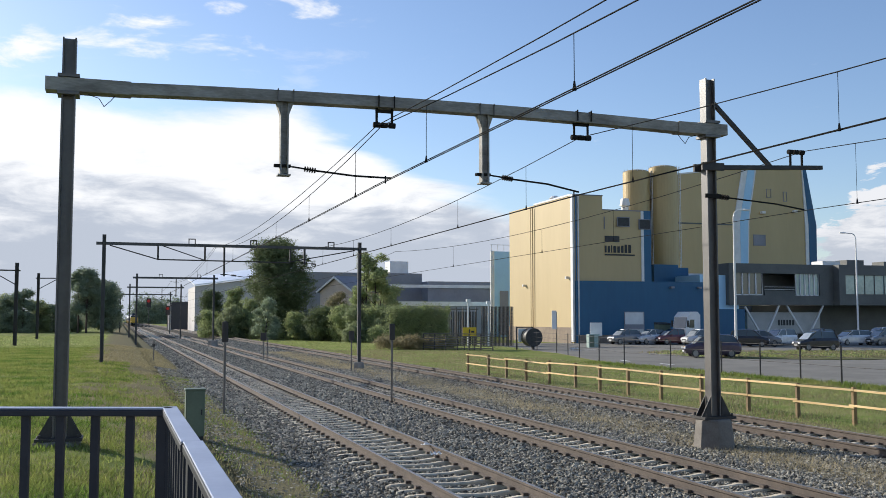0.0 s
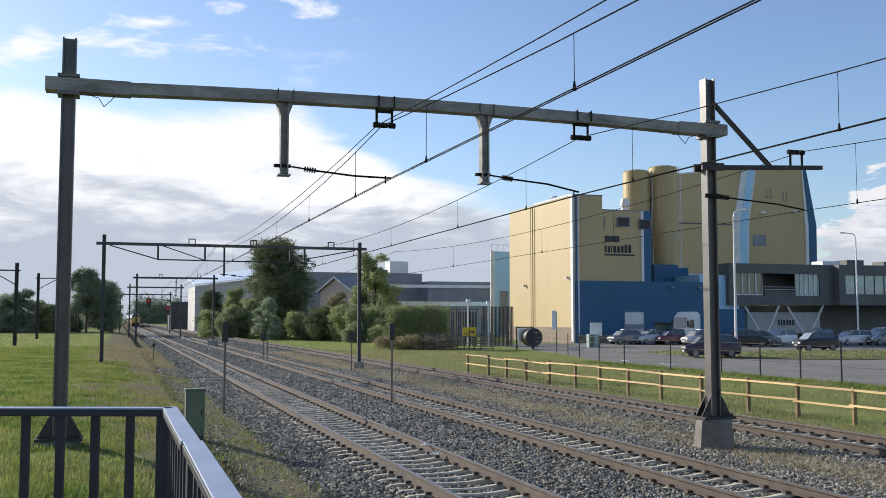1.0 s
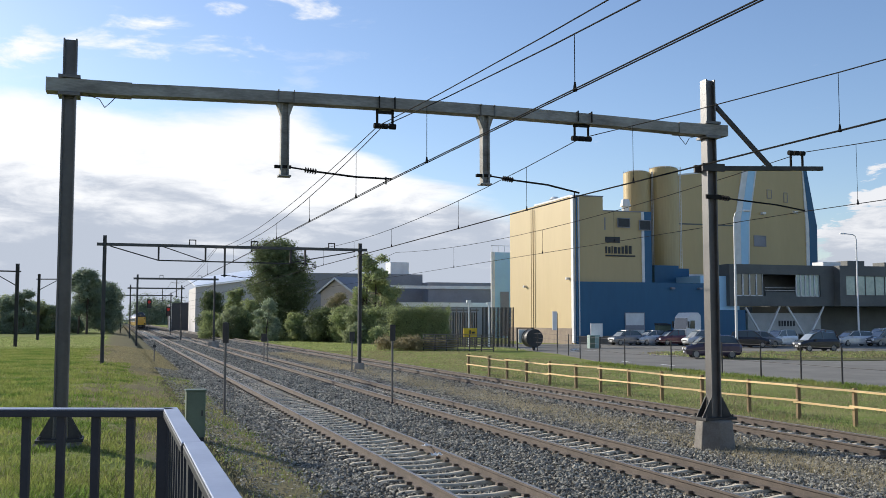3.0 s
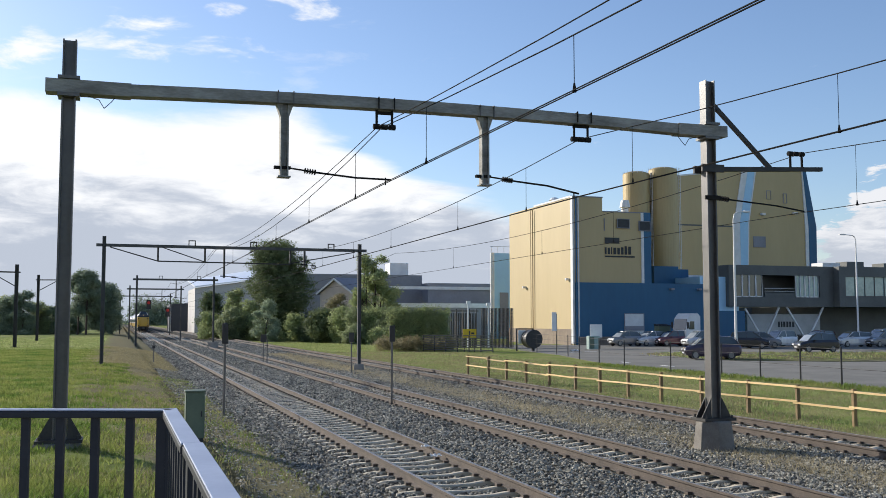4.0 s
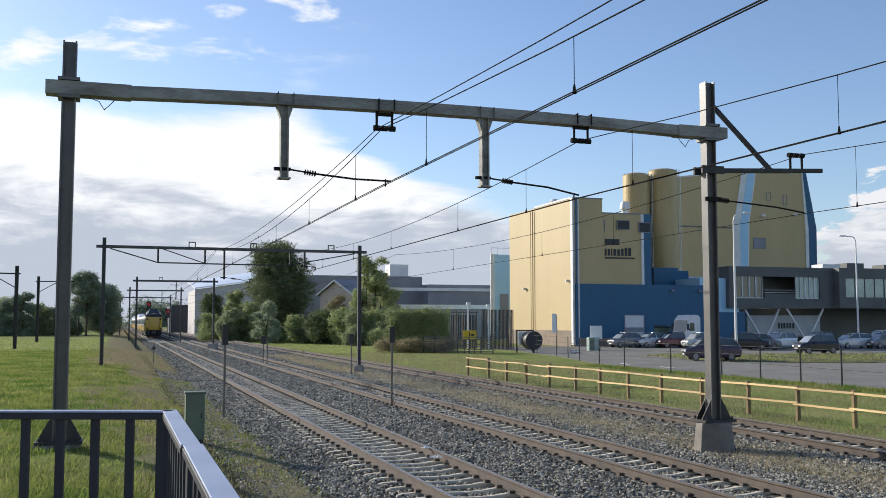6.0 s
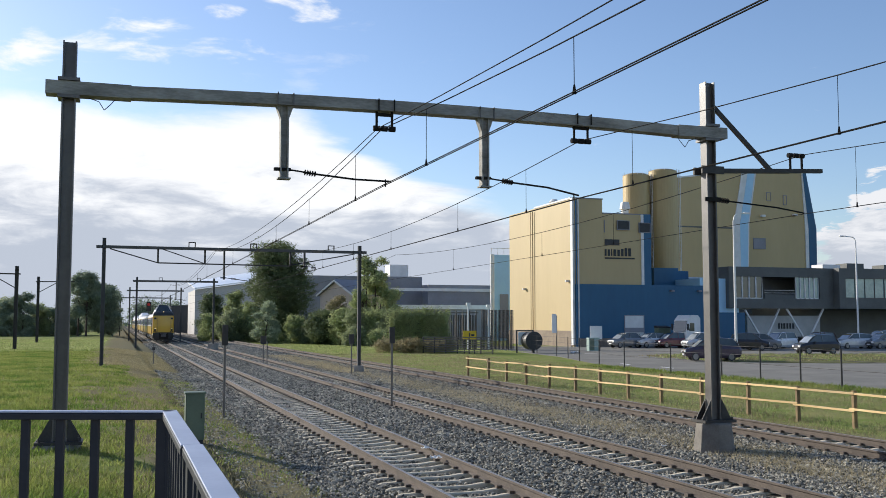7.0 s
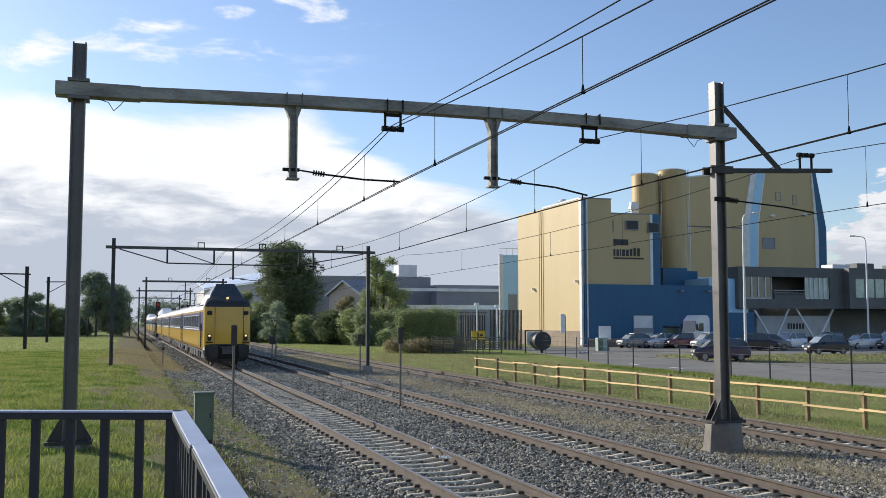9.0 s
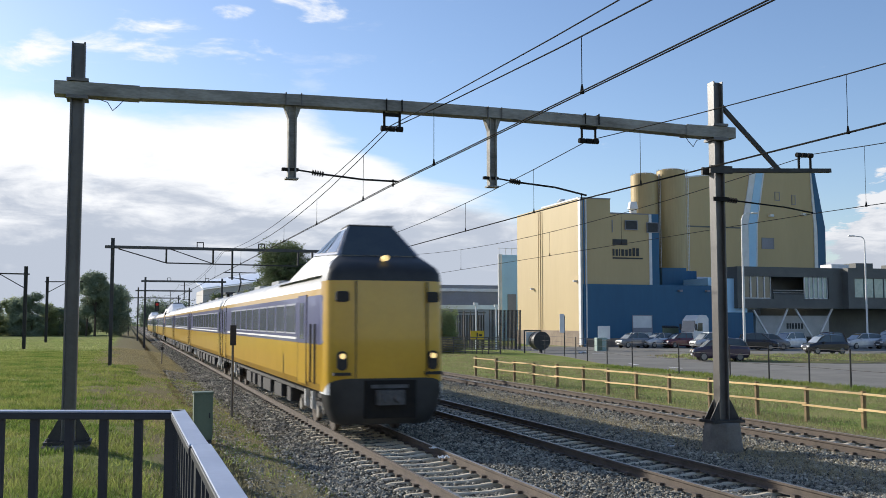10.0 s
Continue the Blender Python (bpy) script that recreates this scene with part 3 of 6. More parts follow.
    for x, zlow, xa, za in drops:
        top = zb - bh / 2 + (0.12 if near else 0)
        d = Shape()
        w = 0.085 if near else 0.05
        h_mast(d, x, 0, zlow, top, 2 * w, 0.2, 0.03)
        if near:
            d.box(x - 0.13, -0.12, zlow - 0.02, x + 0.13, 0.12, zlow + 0.01)
            for sx in (-1, 1):
                d.add([(x + sx * w, -0.08, top - 0.02), (x + sx * (w + 0.1), -0.08, top - 0.02), (x + sx * w, -0.08, top - 0.3),
                       (x + sx * w, 0.08, top - 0.02), (x + sx * (w + 0.1), 0.08, top - 0.02), (x + sx * w, 0.08, top - 0.3)],
                      [(0, 1, 2), (3, 5, 4), (0, 3, 4, 1), (1, 4, 5, 2), (2, 5, 3, 0)])
        dp = part("drop_post", d, STEEL_BEAM if near else FAR_STEEL, g, "hanging steel drop post")
        if near:
            for sx in (-0.16, 0.16):
                u = Shape()
                u.box(x + sx - 0.012, -0.21, zb - bh / 2 + 0.08, x + sx + 0.012, -0.185, zb + bh / 2 + 0.08)
                u.box(x + sx - 0.012, -0.21, zb + bh / 2 + 0.03, x + sx + 0.012, 0.2, zb + bh / 2 + 0.055)
                part("u_bolt", u, STEEL_MAST, dp)
        a = Shape()
        z0 = zlow + (0.19 if near else 0.1)
        a.box(x - 0.2, -0.05, z0 - 0.03, x + 0.14, 0.05, z0 + 0.03)
        a.tube((x + 0.1, 0, z0), (x + 0.45, 0, z0 - 0.04), 0.018)
        insulator(a, (x + 0.42, 0, z0 - 0.04), (x + 0.68, 0, z0 - 0.07), 5, 0.065)
        xm_ = x + 0.68 + (xa - x - 0.68) * 0.55
        a.line([(x + 0.68, 0, z0 - 0.07), (xm_, 0, z0 - 0.14), (xa + 0.1, 0, za + 0.06)], 0.022)
        a.tube((xa - 0.02, 0, za + 0.1), (xa - 0.02, 0, za - 0.06), 0.016)
        part("registration_arm", a, WIRE, dp, "dark registration arm with ribbed insulator")
    for x in carriers:
        zc = zb - bh / 2 + (0.12 if near else 0)
        c = Shape()
        w = 0.17
        if near:
            for sx in (-w, w):
                c.tube((x + sx, 0, zc), (x + sx, 0, zc - 0.36), 0.028, None, 8)
                c.box(x + sx - 0.012, -0.21, zc - 0.02, x + sx + 0.012, -0.185, zc + bh - 0.03)
                c.box(x + sx - 0.012, -0.21, zc + bh - 0.07, x + sx + 0.012, 0.2, zc + bh - 0.045)
            c.box(x - w - 0.02, -0.04, zc - 0.1, x + w + 0.02, 0.04, zc - 0.04)
            c.tube((x - w - 0.05, 0, zc - 0.38), (x + w + 0.05, 0, zc - 0.38), 0.025)
            for sx in (-w, 0, w):
                c.tube((x + sx - 0.07, 0, zc - 0.37), (x + sx + 0.07, 0, zc - 0.37), 0.06, None, 10)
        else:
            zt = zb + bh / 2
            c.box(x - 0.2, -0.04, zt, x - 0.15, 0.04, zt + 0.3)
            c.box(x + 0.15, -0.04, zt, x + 0.2, 0.04, zt + 0.3)
            c.box(x - 0.2, -0.04, zt + 0.25, x + 0.2, 0.04, zt + 0.3)
        part("wire_carrier", c, WIRE, g, "hanger with insulators for the messenger wire")
    return g


Y1, Y2 = 20.14, 58.0
G1 = gantry(Y1, -1.02, 13.3, 8.2, 8.5, 7.27, 0.26, [(3.16, 5.72, 5.35, 5.70), (7.58, 5.74, 9.77, 5.58)], [5.3, 9.94], (0.50, 0.47), True,
            label="grey steel portal spanning two tracks with drop posts")
PLINTH = [(-1.06, 0.1, 0.47), (13.3, -0.3, 0.44)]
for px_, z0_, z1_ in PLINTH:
    bevelled(solid("mast_plinth", plinth(Y1, px_, z0_, z1_), PLINTH_GREY, "weathered concrete plinth under a catenary mast", "plinth", "mast plinths"))
# cantilever over the outer track, carried by the right-hand mast of the portal
arm = thing("cantilever_arm", pose(13.3, Y1, 0), "dark steel bracket arm with a brace on the mast", "bracket arm")
s = Shape()
s.box(-0.3, -0.2, 6.28, 0.3, -0.14, 6.46)
s.box(-0.3, 0.14, 6.28, 0.3, 0.2, 6.46)
s.bar((0.14, 0, 6.38), (3.25, 0, 6.52), 0.1, 0.1)
s.bar((0.14, 0.12, 6.38), (2.4, 0.12, 6.48), 0.08, 0.08)
part("arm", s, DARK_STEEL, arm)
s = Shape().bar((0.14, 0, 7.95), (1.75, 0, 6.46), 0.09, 0.09)
part("brace", s, DARK_STEEL, arm)
s = Shape()
for sx in (-0.17, 0.17):
    s.tube((2.5 + sx, 0, 6.5), (2.5 + sx, 0, 6.85), 0.03)
for sx in (-0.17, 0, 0.17):
    s.tube((2.44 + sx, 0, 6.87), (2.56 + sx, 0, 6.87), 0.06, None, 10)
part("wire_carrier", s, WIRE, arm)
s = Shape()
s.box(-0.2, -0.17, 5.62, 0.2, -0.13, 5.72)
insulator(s, (0.2, 0, 5.69), (0.55, 0, 5.66), 5, 0.07)
s.line([(0.55, 0, 5.66), (1.9, 0, 5.56), (2.7, 0, 5.45)], 0.02)
part("registration_arm", s, WIRE, arm, "dark registration arm with ribbed insulator")

G2 = gantry(Y2, -0.87, 13.75, 7.5, 7.4, 7.0, 0.16, [(5.72, 5.25, 7.2, 5.2), (10.4, 6.0, 11.0, 5.9)], [3.9, 7.4, 12.0], (0.1, 0.2), False, True,
            label="slim dark steel portal with braced beam over the tracks")
bevelled(solid("mast_plinth", plinth(Y2, 13.75, -0.3, 0.2, 0.34), CONCRETE, "weathered concrete plinth under a catenary mast", "plinth", "mast plinths"))
G3 = gantry(110, 1.75, 9.8, 7.65, 7.6, 7.22, 0.2, [(5.8, 5.2, 6.9, 5.2)], [4.2, 8.2], (-0.2, 0.2), False, label="distant dark steel portal over the tracks")
solid("mast_plinth", plinth(110, 9.8, -0.4, 0.5, 0.6), CONCRETE, "small concrete plinth under a distant mast", "plinth", "mast plinths")
G4 = gantry(152, 1.45, 8.75, 8.0, 8.0, 7.5, 0.2, [(6.0, 5.6, 6.9, 5.5)], [], (-0.2, -0.2), False, label="distant dark steel portal over the tracks")
G5 = gantry(200, 0.2, 9.5, 8.2, 8.2, 7.6, 0.2, [], [], (0.0, -0.2), False, label="far dark steel portal over the tracks")
for mx, my, mt, side in ((-8.72, 95, 7.8, -1), (-9.1, 125, 8.2, 1)):
    m = thing("catenary_mast", pose(mx, my, 0.3), "dark steel mast with bracket arm beside a branch line", "catenary mast", "branch line masts")
    part("mast", h_mast(Shape(), 0, 0, 0, mt - 0.3, 0.3, 0.3), DARK_STEEL, m)
    z = mt - 1.0 if side < 0 else mt - 0.9
    part("arm", Shape().bar((-0.3 * side, 0, z), (4 * side, 0, z + 0.05), 0.12, 0.12), DARK_STEEL, m)
    part("brace", Shape().bar((0, 0, z - 1.3), (2.2 * side, 0, z), 0.08, 0.08), DARK_STEEL, m)


# ---- wires ----
def wire_of(pts, r, n=5):
    """One unbroken thin wire through points that follow y."""
    return Shape().loft([[(x + r * math.cos(2 * math.pi * i / n), y, z + r * math.sin(2 * math.pi * i / n)) for i in range(n)] for x, y, z in pts])


def hanging(xs, zs, supports, sags, n=12):
    """Spans between the supports; xs and zs give the wire's place at each of them."""
    pts = []
    for k, sag in enumerate(sags):
        for i in range(n):
            q = i / n
            pts.append((xs[k] + (xs[k + 1] - xs[k]) * q, supports[k] + (supports[k + 1] - supports[k]) * q, zs[k] + (zs[k + 1] - zs[k]) * q - sag * 4 * q * (1 - q)))
    return pts + [(xs[-1], supports[-1], zs[-1])]


def catenary(x, x_near, zm, zc, zc_near, supports, sags, drops, label, twin=True):
    """A messenger with droppers over one or two contact wires, staggered towards x_near at the first support."""
    w = thing("overhead_wire", pose(0, 0, 0), label, "overhead wire", "overhead wires")
    xs = [x_near] + [x] * (len(supports) - 1)
    pts = hanging(xs, [zm] * len(xs), supports, sags)
    ys = [q[1] for q in pts]
    low = hanging(xs, [zc_near] + [zc] * (len(xs) - 1), supports, [0.0] * len(sags), 1)
    part("messenger_wire", wire_of(pts, 0.0105), WIRE, w)
    for o in ((-0.025, 0.025) if twin else (0,)):
        part("contact_wire", wire_of([(px + o, y, z) for px, y, z in low], 0.0095), WIRE, w)
    for y in drops:
        zt, xt = float(np.interp(y, ys, [q[2] for q in pts])), float(np.interp(y, ys, [q[0] for q in pts]))
        zl = float(np.interp(y, supports, [q[2] for q in low]))
        part("dropper", Shape().tube((xt, y, zt), (xt, y, zl + 0.1), 0.006, None, 4).tube((xt, y, zl - 0.02), (xt, y, zl + 0.1), 0.03, 0.012, 5), WIRE, w)
    return w


SUP = [-30.0, Y1, Y2, 110.0, 152.0, 200.0, 260.0, 330.0]
catenary(5.25, 6.05, 6.88, 5.65, 5.65, SUP, [0.87, 0.72, 0.8, 0.5, 0.6, 0.8, 1.0], (5, 11.1, 17.1, 22.6, 28.6, 35, 42, 49, 64, 72), "twin contact wire and messenger over the verge track")
catenary(9.92, 10.6, 6.90, 5.59, 5.30, SUP, [0.88, 0.64, 0.8, 0.5, 0.6, 0.8, 1.0], (5.6, 11.8, 17.8, 23.3, 28.7, 36.6, 43, 50, 65, 74), "twin contact wire and messenger over the middle track")
catenary(16.0, 16.0, 6.90, 5.43, 5.0, SUP, [0.8, 0.55, 0.8, 0.5, 0.6, 0.8, 1.0], (5, 12, 18.3, 24, 30, 36, 47, 66), "single contact wire and messenger over the outer track", False)
solid("feeder_wire", wire_of(hanging([5.95, 5.14, 5.14, 5.14], [6.88] * 4, SUP[:4], [0.66, 0.5, 0.7]), 0.0095), WIRE, "thin dark feeder wire beside the messenger", "feeder wire")


# ---- buildings ----
def block(name, x0, y0, x1, y1, z0, z1, mat, parent, label=""):
    return part(name, Shape().box(x0, y0, z0, x1, y1, z1), mat, parent, label)


def pane(name, x0, z0, x1, z1, y, parent, mat, d=0.12):
    """A window in a wall that faces -y: a frame with depth, and glass set back in it."""
    s = Shape()
    f = 0.09
    s.box(x0, y - d, z0, x1, y, z0 + f)
    s.box(x0, y - d, z1 - f, x1, y, z1)
    s.box(x0, y - d, z0 + f, x0 + f, y, z1 - f)
    s.box(x1 - f, y - d, z0 + f, x1, y, z1 - f)
    w = part(name, s, GREY_CLAD, parent)
    part("glass", Shape().box(x0 + f, y - 0.05, z0 + f, x1 - f, y - 0.01, z1 - f), mat, w)
    return w


def factory():
    f = thing("factory_building", pose(0, 0, 0), "beige and blue metal-clad factory with silos", "factory")
    x0, y0, zt = 57.2, 118.6, 19.35
    tower = block("tower", x0, y0, 61.6, 141.0, -0.4, zt, BEIGE, f, "tall beige clad tower")
    block("hall", 61.6, y0, 68.9, 141.0, -0.4, 17.45, BEIGE, f, "beige clad hall")
    block("blue_wall", x0 + 0.25, y0 - 0.35, 77.2, y0, -0.4, 7.9, BLUE, f, "dark blue clad lower wall")
    block("side_hall", 77.2, y0 + 1, 83.5, 141, -0.4, 9.0, LIGHT_BLUE, f, "light blue clad annex")
    block("annex_wall", 77.2, y0 - 0.35, 83.5, y0 + 1, -0.4, 4.2, BLUE, f)
    block("plinth", x0 - 0.15, y0 + 0.5, x0, 141.0, -0.4, 1.7, BRICK, f, "brown masonry plinth")
    block("plinth", x0 + 0.6, y0 - 0.45, 77.2, y0 - 0.35, -0.4, 0.7, BRICK, f)
    # corner: white trim, dark slot
    block("corner_trim", x0 - 0.12, y0 - 0.12, x0 + 0.18, y0 + 0.55, -0.2, zt + 0.1, WHITE, f, "white corner trim")
    block("downpipe", x0 + 0.19, y0 - 0.5, x0 + 0.36, y0 - 0.36, -0.4, zt, BLUE, f)
    block("downpipe", x0 + 0.5, y0 - 0.5, x0 + 0.66, y0 - 0.36, -0.4, zt, WHITE, f)
    s = Shape()
    s.tube((x0 - 0.2, 131.6, -0.2), (x0 - 0.2, 131.6, zt - 0.4), 0.08)
    s.tube((x0 - 0.2, 132.3, -0.2), (x0 - 0.2, 132.3, zt - 0.4), 0.05)
    part("downpipe", s, material("pipe_brown", (0.40, 0.30, 0.16), (0.33, 0.25, 0.13)), f, "brown rain pipes")
    cap = Shape()
    cap.box(x0 - 0.08, y0 + 0.55, zt, x0 + 0.3, 131.4, zt + 0.22)
    part("parapet", cap, WHITE, f)
    cap = Shape()
    cap.box(x0 + 0.3, y0 - 0.06, zt, 61.66, y0 + 0.3, zt + 0.15)
    cap.box(61.66, y0 - 0.06, 17.45, 68.95, y0 + 0.3, 17.6)
    part("parapet", cap, GREY_CLAD, f)
    # low bay projecting left of the sign
    block("corner_panel", 67.4, y0 - 0.12, 67.8, y0, 7.9, 17.5, WHITE, f)
    block("corner_panel", 67.8, y0 - 0.12, 68.9, y0, 7.9, 17.55, BLUE, f)
    for a, b, c, d in ((63.7, 15.3, 65.6, 16.6), (67.0, 15.0, 68.8, 16.4)):
        pane("louvre", a, b, c, d, y0 - 0.12, f, BLACK)
    pane("slot_window", 61.8, 14.9, 61.95, 16.6, y0, f, BLACK, 0.06)
    # sign: plain bars in place of a company name
    rng = random.Random(4)
    sign = Shape()
    sign.box(61.9, y0 - 0.08, 13.2, 64.1, y0, 14.0)
    sign.box(61.9, y0 - 0.08, 11.35, 66.4, y0, 11.55)
    part("sign_bar", sign, BLACK, f, "dark lettering on the beige wall, shown as bars")
    xx = 61.9
    for wd in (0.45, 0.5, 0.35, 0.6, 0.55, 0.55, 0.55, 0.6):
        part("sign_bar", Shape().box(xx, y0 - 0.08, 11.75, xx + wd - 0.2, y0, 12.75 + rng.uniform(-0.15, 0.15)), BLACK, f)
        xx += wd
    d = pane("roller_door", 64.5, -0.1, 67.5, 3.8, y0 - 0.36, f, WHITE, 0.1)
    block("door_band", 64.6, y0 - 0.5, 67.4, y0 - 0.45, 1.5, 2.1, GREY_CLAD, d, "grey window band")
    # wall lamps
    for lx, ly, lz in ((x0 - 0.5, 134.5, 7.6), (x0 - 0.5, 119.8, 8.2)):
        block("wall_lamp", lx, ly, lx + 0.5, ly + 0.35, lz, lz + 0.3, WHITE, f)
    for lx in (71.5, 75.8):
        block("wall_lamp", lx, y0 - 0.9, lx + 0.5, y0 - 0.36, 7.0, 7.25, GREY_CLAD, f)
    # roof cowls
    s = Shape().tube((x0 + 1.2, 127, zt), (x0 + 1.2, 127, zt + 0.5), 0.5, 0.5, 12).tube((x0 + 1.2, 127, zt + 0.5), (x0 + 1.2, 127, zt + 0.9), 0.8, 0.4, 12)
    part("roof_vent", s, WHITE, f, "white roof vent")
    s = Shape().tube((66.9, 122, 17.4), (66.9, 122, 18.6), 0.5, 0.5, 12).tube((66.9, 122, 18.6), (66.9, 122, 19.6), 0.75, 0.55, 12)
    part("roof_vent", s, WHITE, f, "white roof vent")
    # light blue annex with white edge behind the tower
    block("rear_annex", 63.75, 165, 70, 166, -0.4, 15.0, LIGHT_BLUE, f, "light blue clad annex")
    part("rear_tank", Shape().tube((63.35, 164.4, -0.4), (63.35, 164.4, 15.0), 0.38, None, 24), WHITE, f, "tall white round tank")
    block("annex_door", 65.0, 164.8, 66.6, 165, 0, 7.9, GREY_CLAD, f, "dark tall doorway")
    for k in range(5):
        part("roof_railing_post", Shape().tube((63.5 + k * 1.2, 165.2, 15.0), (63.5 + k * 1.2, 165.2, 16.2), 0.05), WHITE, f)
    part("roof_railing", Shape().tube((63.3, 165.2, 16.2), (68.5, 165.2, 16.2), 0.05), WHITE, f)
    return f


factory()


def silo(x, y, r, z0, z1):
    o = thing("silo", pose(x, y, 0), "tall round beige metal silo beside the factory hall", "silo", "factory silos")
    s = Shape().tube((0, 0, z0), (0, 0, z1), r, None, 32)
    part("shell", s, SILO, o)
    part("cap", Shape().dome((0, 0, z1), r, 0.5, 32, 4), SILO, o)
    for k in range(16):
        a = 2 * math.pi * k / 16
        part("rim_post", Shape().tube((r * 0.97 * math.cos(a), r * 0.97 * math.sin(a), z1), (r * 0.97 * math.cos(a), r * 0.97 * math.sin(a), z1 + 0.4), 0.03, None, 4), WHITE, o)
    lad = Shape()
    for dx in (-0.2, 0.2):
        lad.tube((r * 0.93 + 0.05, -r * 0.6 + dx, z0), (r * 0.93 + 0.05, -r * 0.6 + dx, z1 + 0.3), 0.05, None, 5)
    for k in range(int((z1 - z0) / 0.6)):
        lad.tube((r * 0.93 + 0.05, -r * 0.6 - 0.2, z0 + k * 0.6), (r * 0.93 + 0.05, -r * 0.6 + 0.2, z0 + k * 0.6), 0.03, None, 4)
    part("ladder", lad, WHITE, o, "white access ladder")
    for zb_ in np.arange(z0 + 3, z1, 3.2):
        part("band", Shape().tube((0, 0, zb_), (0, 0, zb_ + 0.05), r + 0.02, None, 32), SILO, o)
    return o


silo(73.4, 130.3, 2.0, 0, 24.7)
silo(77.5, 129.5, 2.15, 0, 25.4)
sb = thing("silo_housing", pose(0, 0, 0), "dark blue clad housing under the silos", "silo housing")
block("lower_housing", 73.7, 126.0, 77.7, 127.3, 0, 10.75, BLUE, sb)
block("annex", 77.7, 126.2, 79.55, 127.4, 0, 10.35, BLUE, sb)
block("light_wall", 79.55, 127.0, 87.2, 128.0, -0.4, 9.45, LIGHT_BLUE, sb, "light blue clad wall")
block("gutter", 79.55, 126.8, 87.2, 127.0, 9.3, 9.55, WHITE, sb, "white gutter")


def tall_hall():
    h = thing("tall_hall", pose(0, 0, 0), "huge beige clad hall with slanted light blue trims", "factory hall")
    y0, y1 = 150.0, 163.0
    s = Shape()
    ring = [(91.0, -0.4), (121.4, -0.4), (121.4, 19.5), (119.6, 30.3), (105.8, 29.9), (91.0, 27.9)]
    s.along_y(ring, y0, y1)
    part("shell", s, BEIGE, h)
    part("roof_edge", Shape().along_y([(91.0, 27.9), (105.8, 29.9), (119.6, 30.3), (119.6, 30.5), (105.8, 30.15), (91.0, 28.15)], y0 - 0.1, y0 + 0.4), WHITE, h)

    def trim(pts, mat, d):
        part("slanted_trim", Shape().along_y(pts, y0 - d, y0), mat, h)
    trim([(104.0, 12), (105.2, 12), (105.2, 20.4), (107.1, 30.0), (105.9, 30.0), (104.0, 20.4)], WHITE, 0.2)
    trim([(105.2, 12), (106.6, 12), (106.9, 20.4), (108.5, 29.9), (107.1, 30.0), (105.2, 20.4)], LIGHT_BLUE, 0.25)
    trim([(106.6, 12), (106.8, 12), (107.1, 20.4), (108.8, 30.0), (108.5, 30.0), (106.9, 20.4)], WHITE, 0.3)
    trim([(119.2, 12), (119.9, 12), (119.9, 20), (118.9, 30.2), (118.7, 30.2), (119.2, 20)], WHITE, 0.2)
    trim([(119.9, 12), (121.5, 12), (121.6, 20), (119.6, 30.3), (118.9, 30.2), (119.9, 20)], BLUE, 0.25)
    block("seam", 91.0, y0 - 0.06, 104.0, y0, 19.5, 19.75, OFFICE_CLAD, h)
    pane("louvre", 108.0, 16.0, 110.6, 18.0, y0, h, GREY_CLAD)
    pane("hatch", 114.6, 24.2, 115.4, 26.0, y0, h, BEIGE)
    pane("hatch", 111.0, 24.8, 112.0, 26.4, y0, h, BEIGE)
    for lx, lz in ((116.5, 22.2), (109.6, 21.8)):
        block("wall_lamp", lx, y0 - 0.7, lx + 0.7, y0, lz, lz + 0.4, WHITE, h)
    return h


tall_hall()


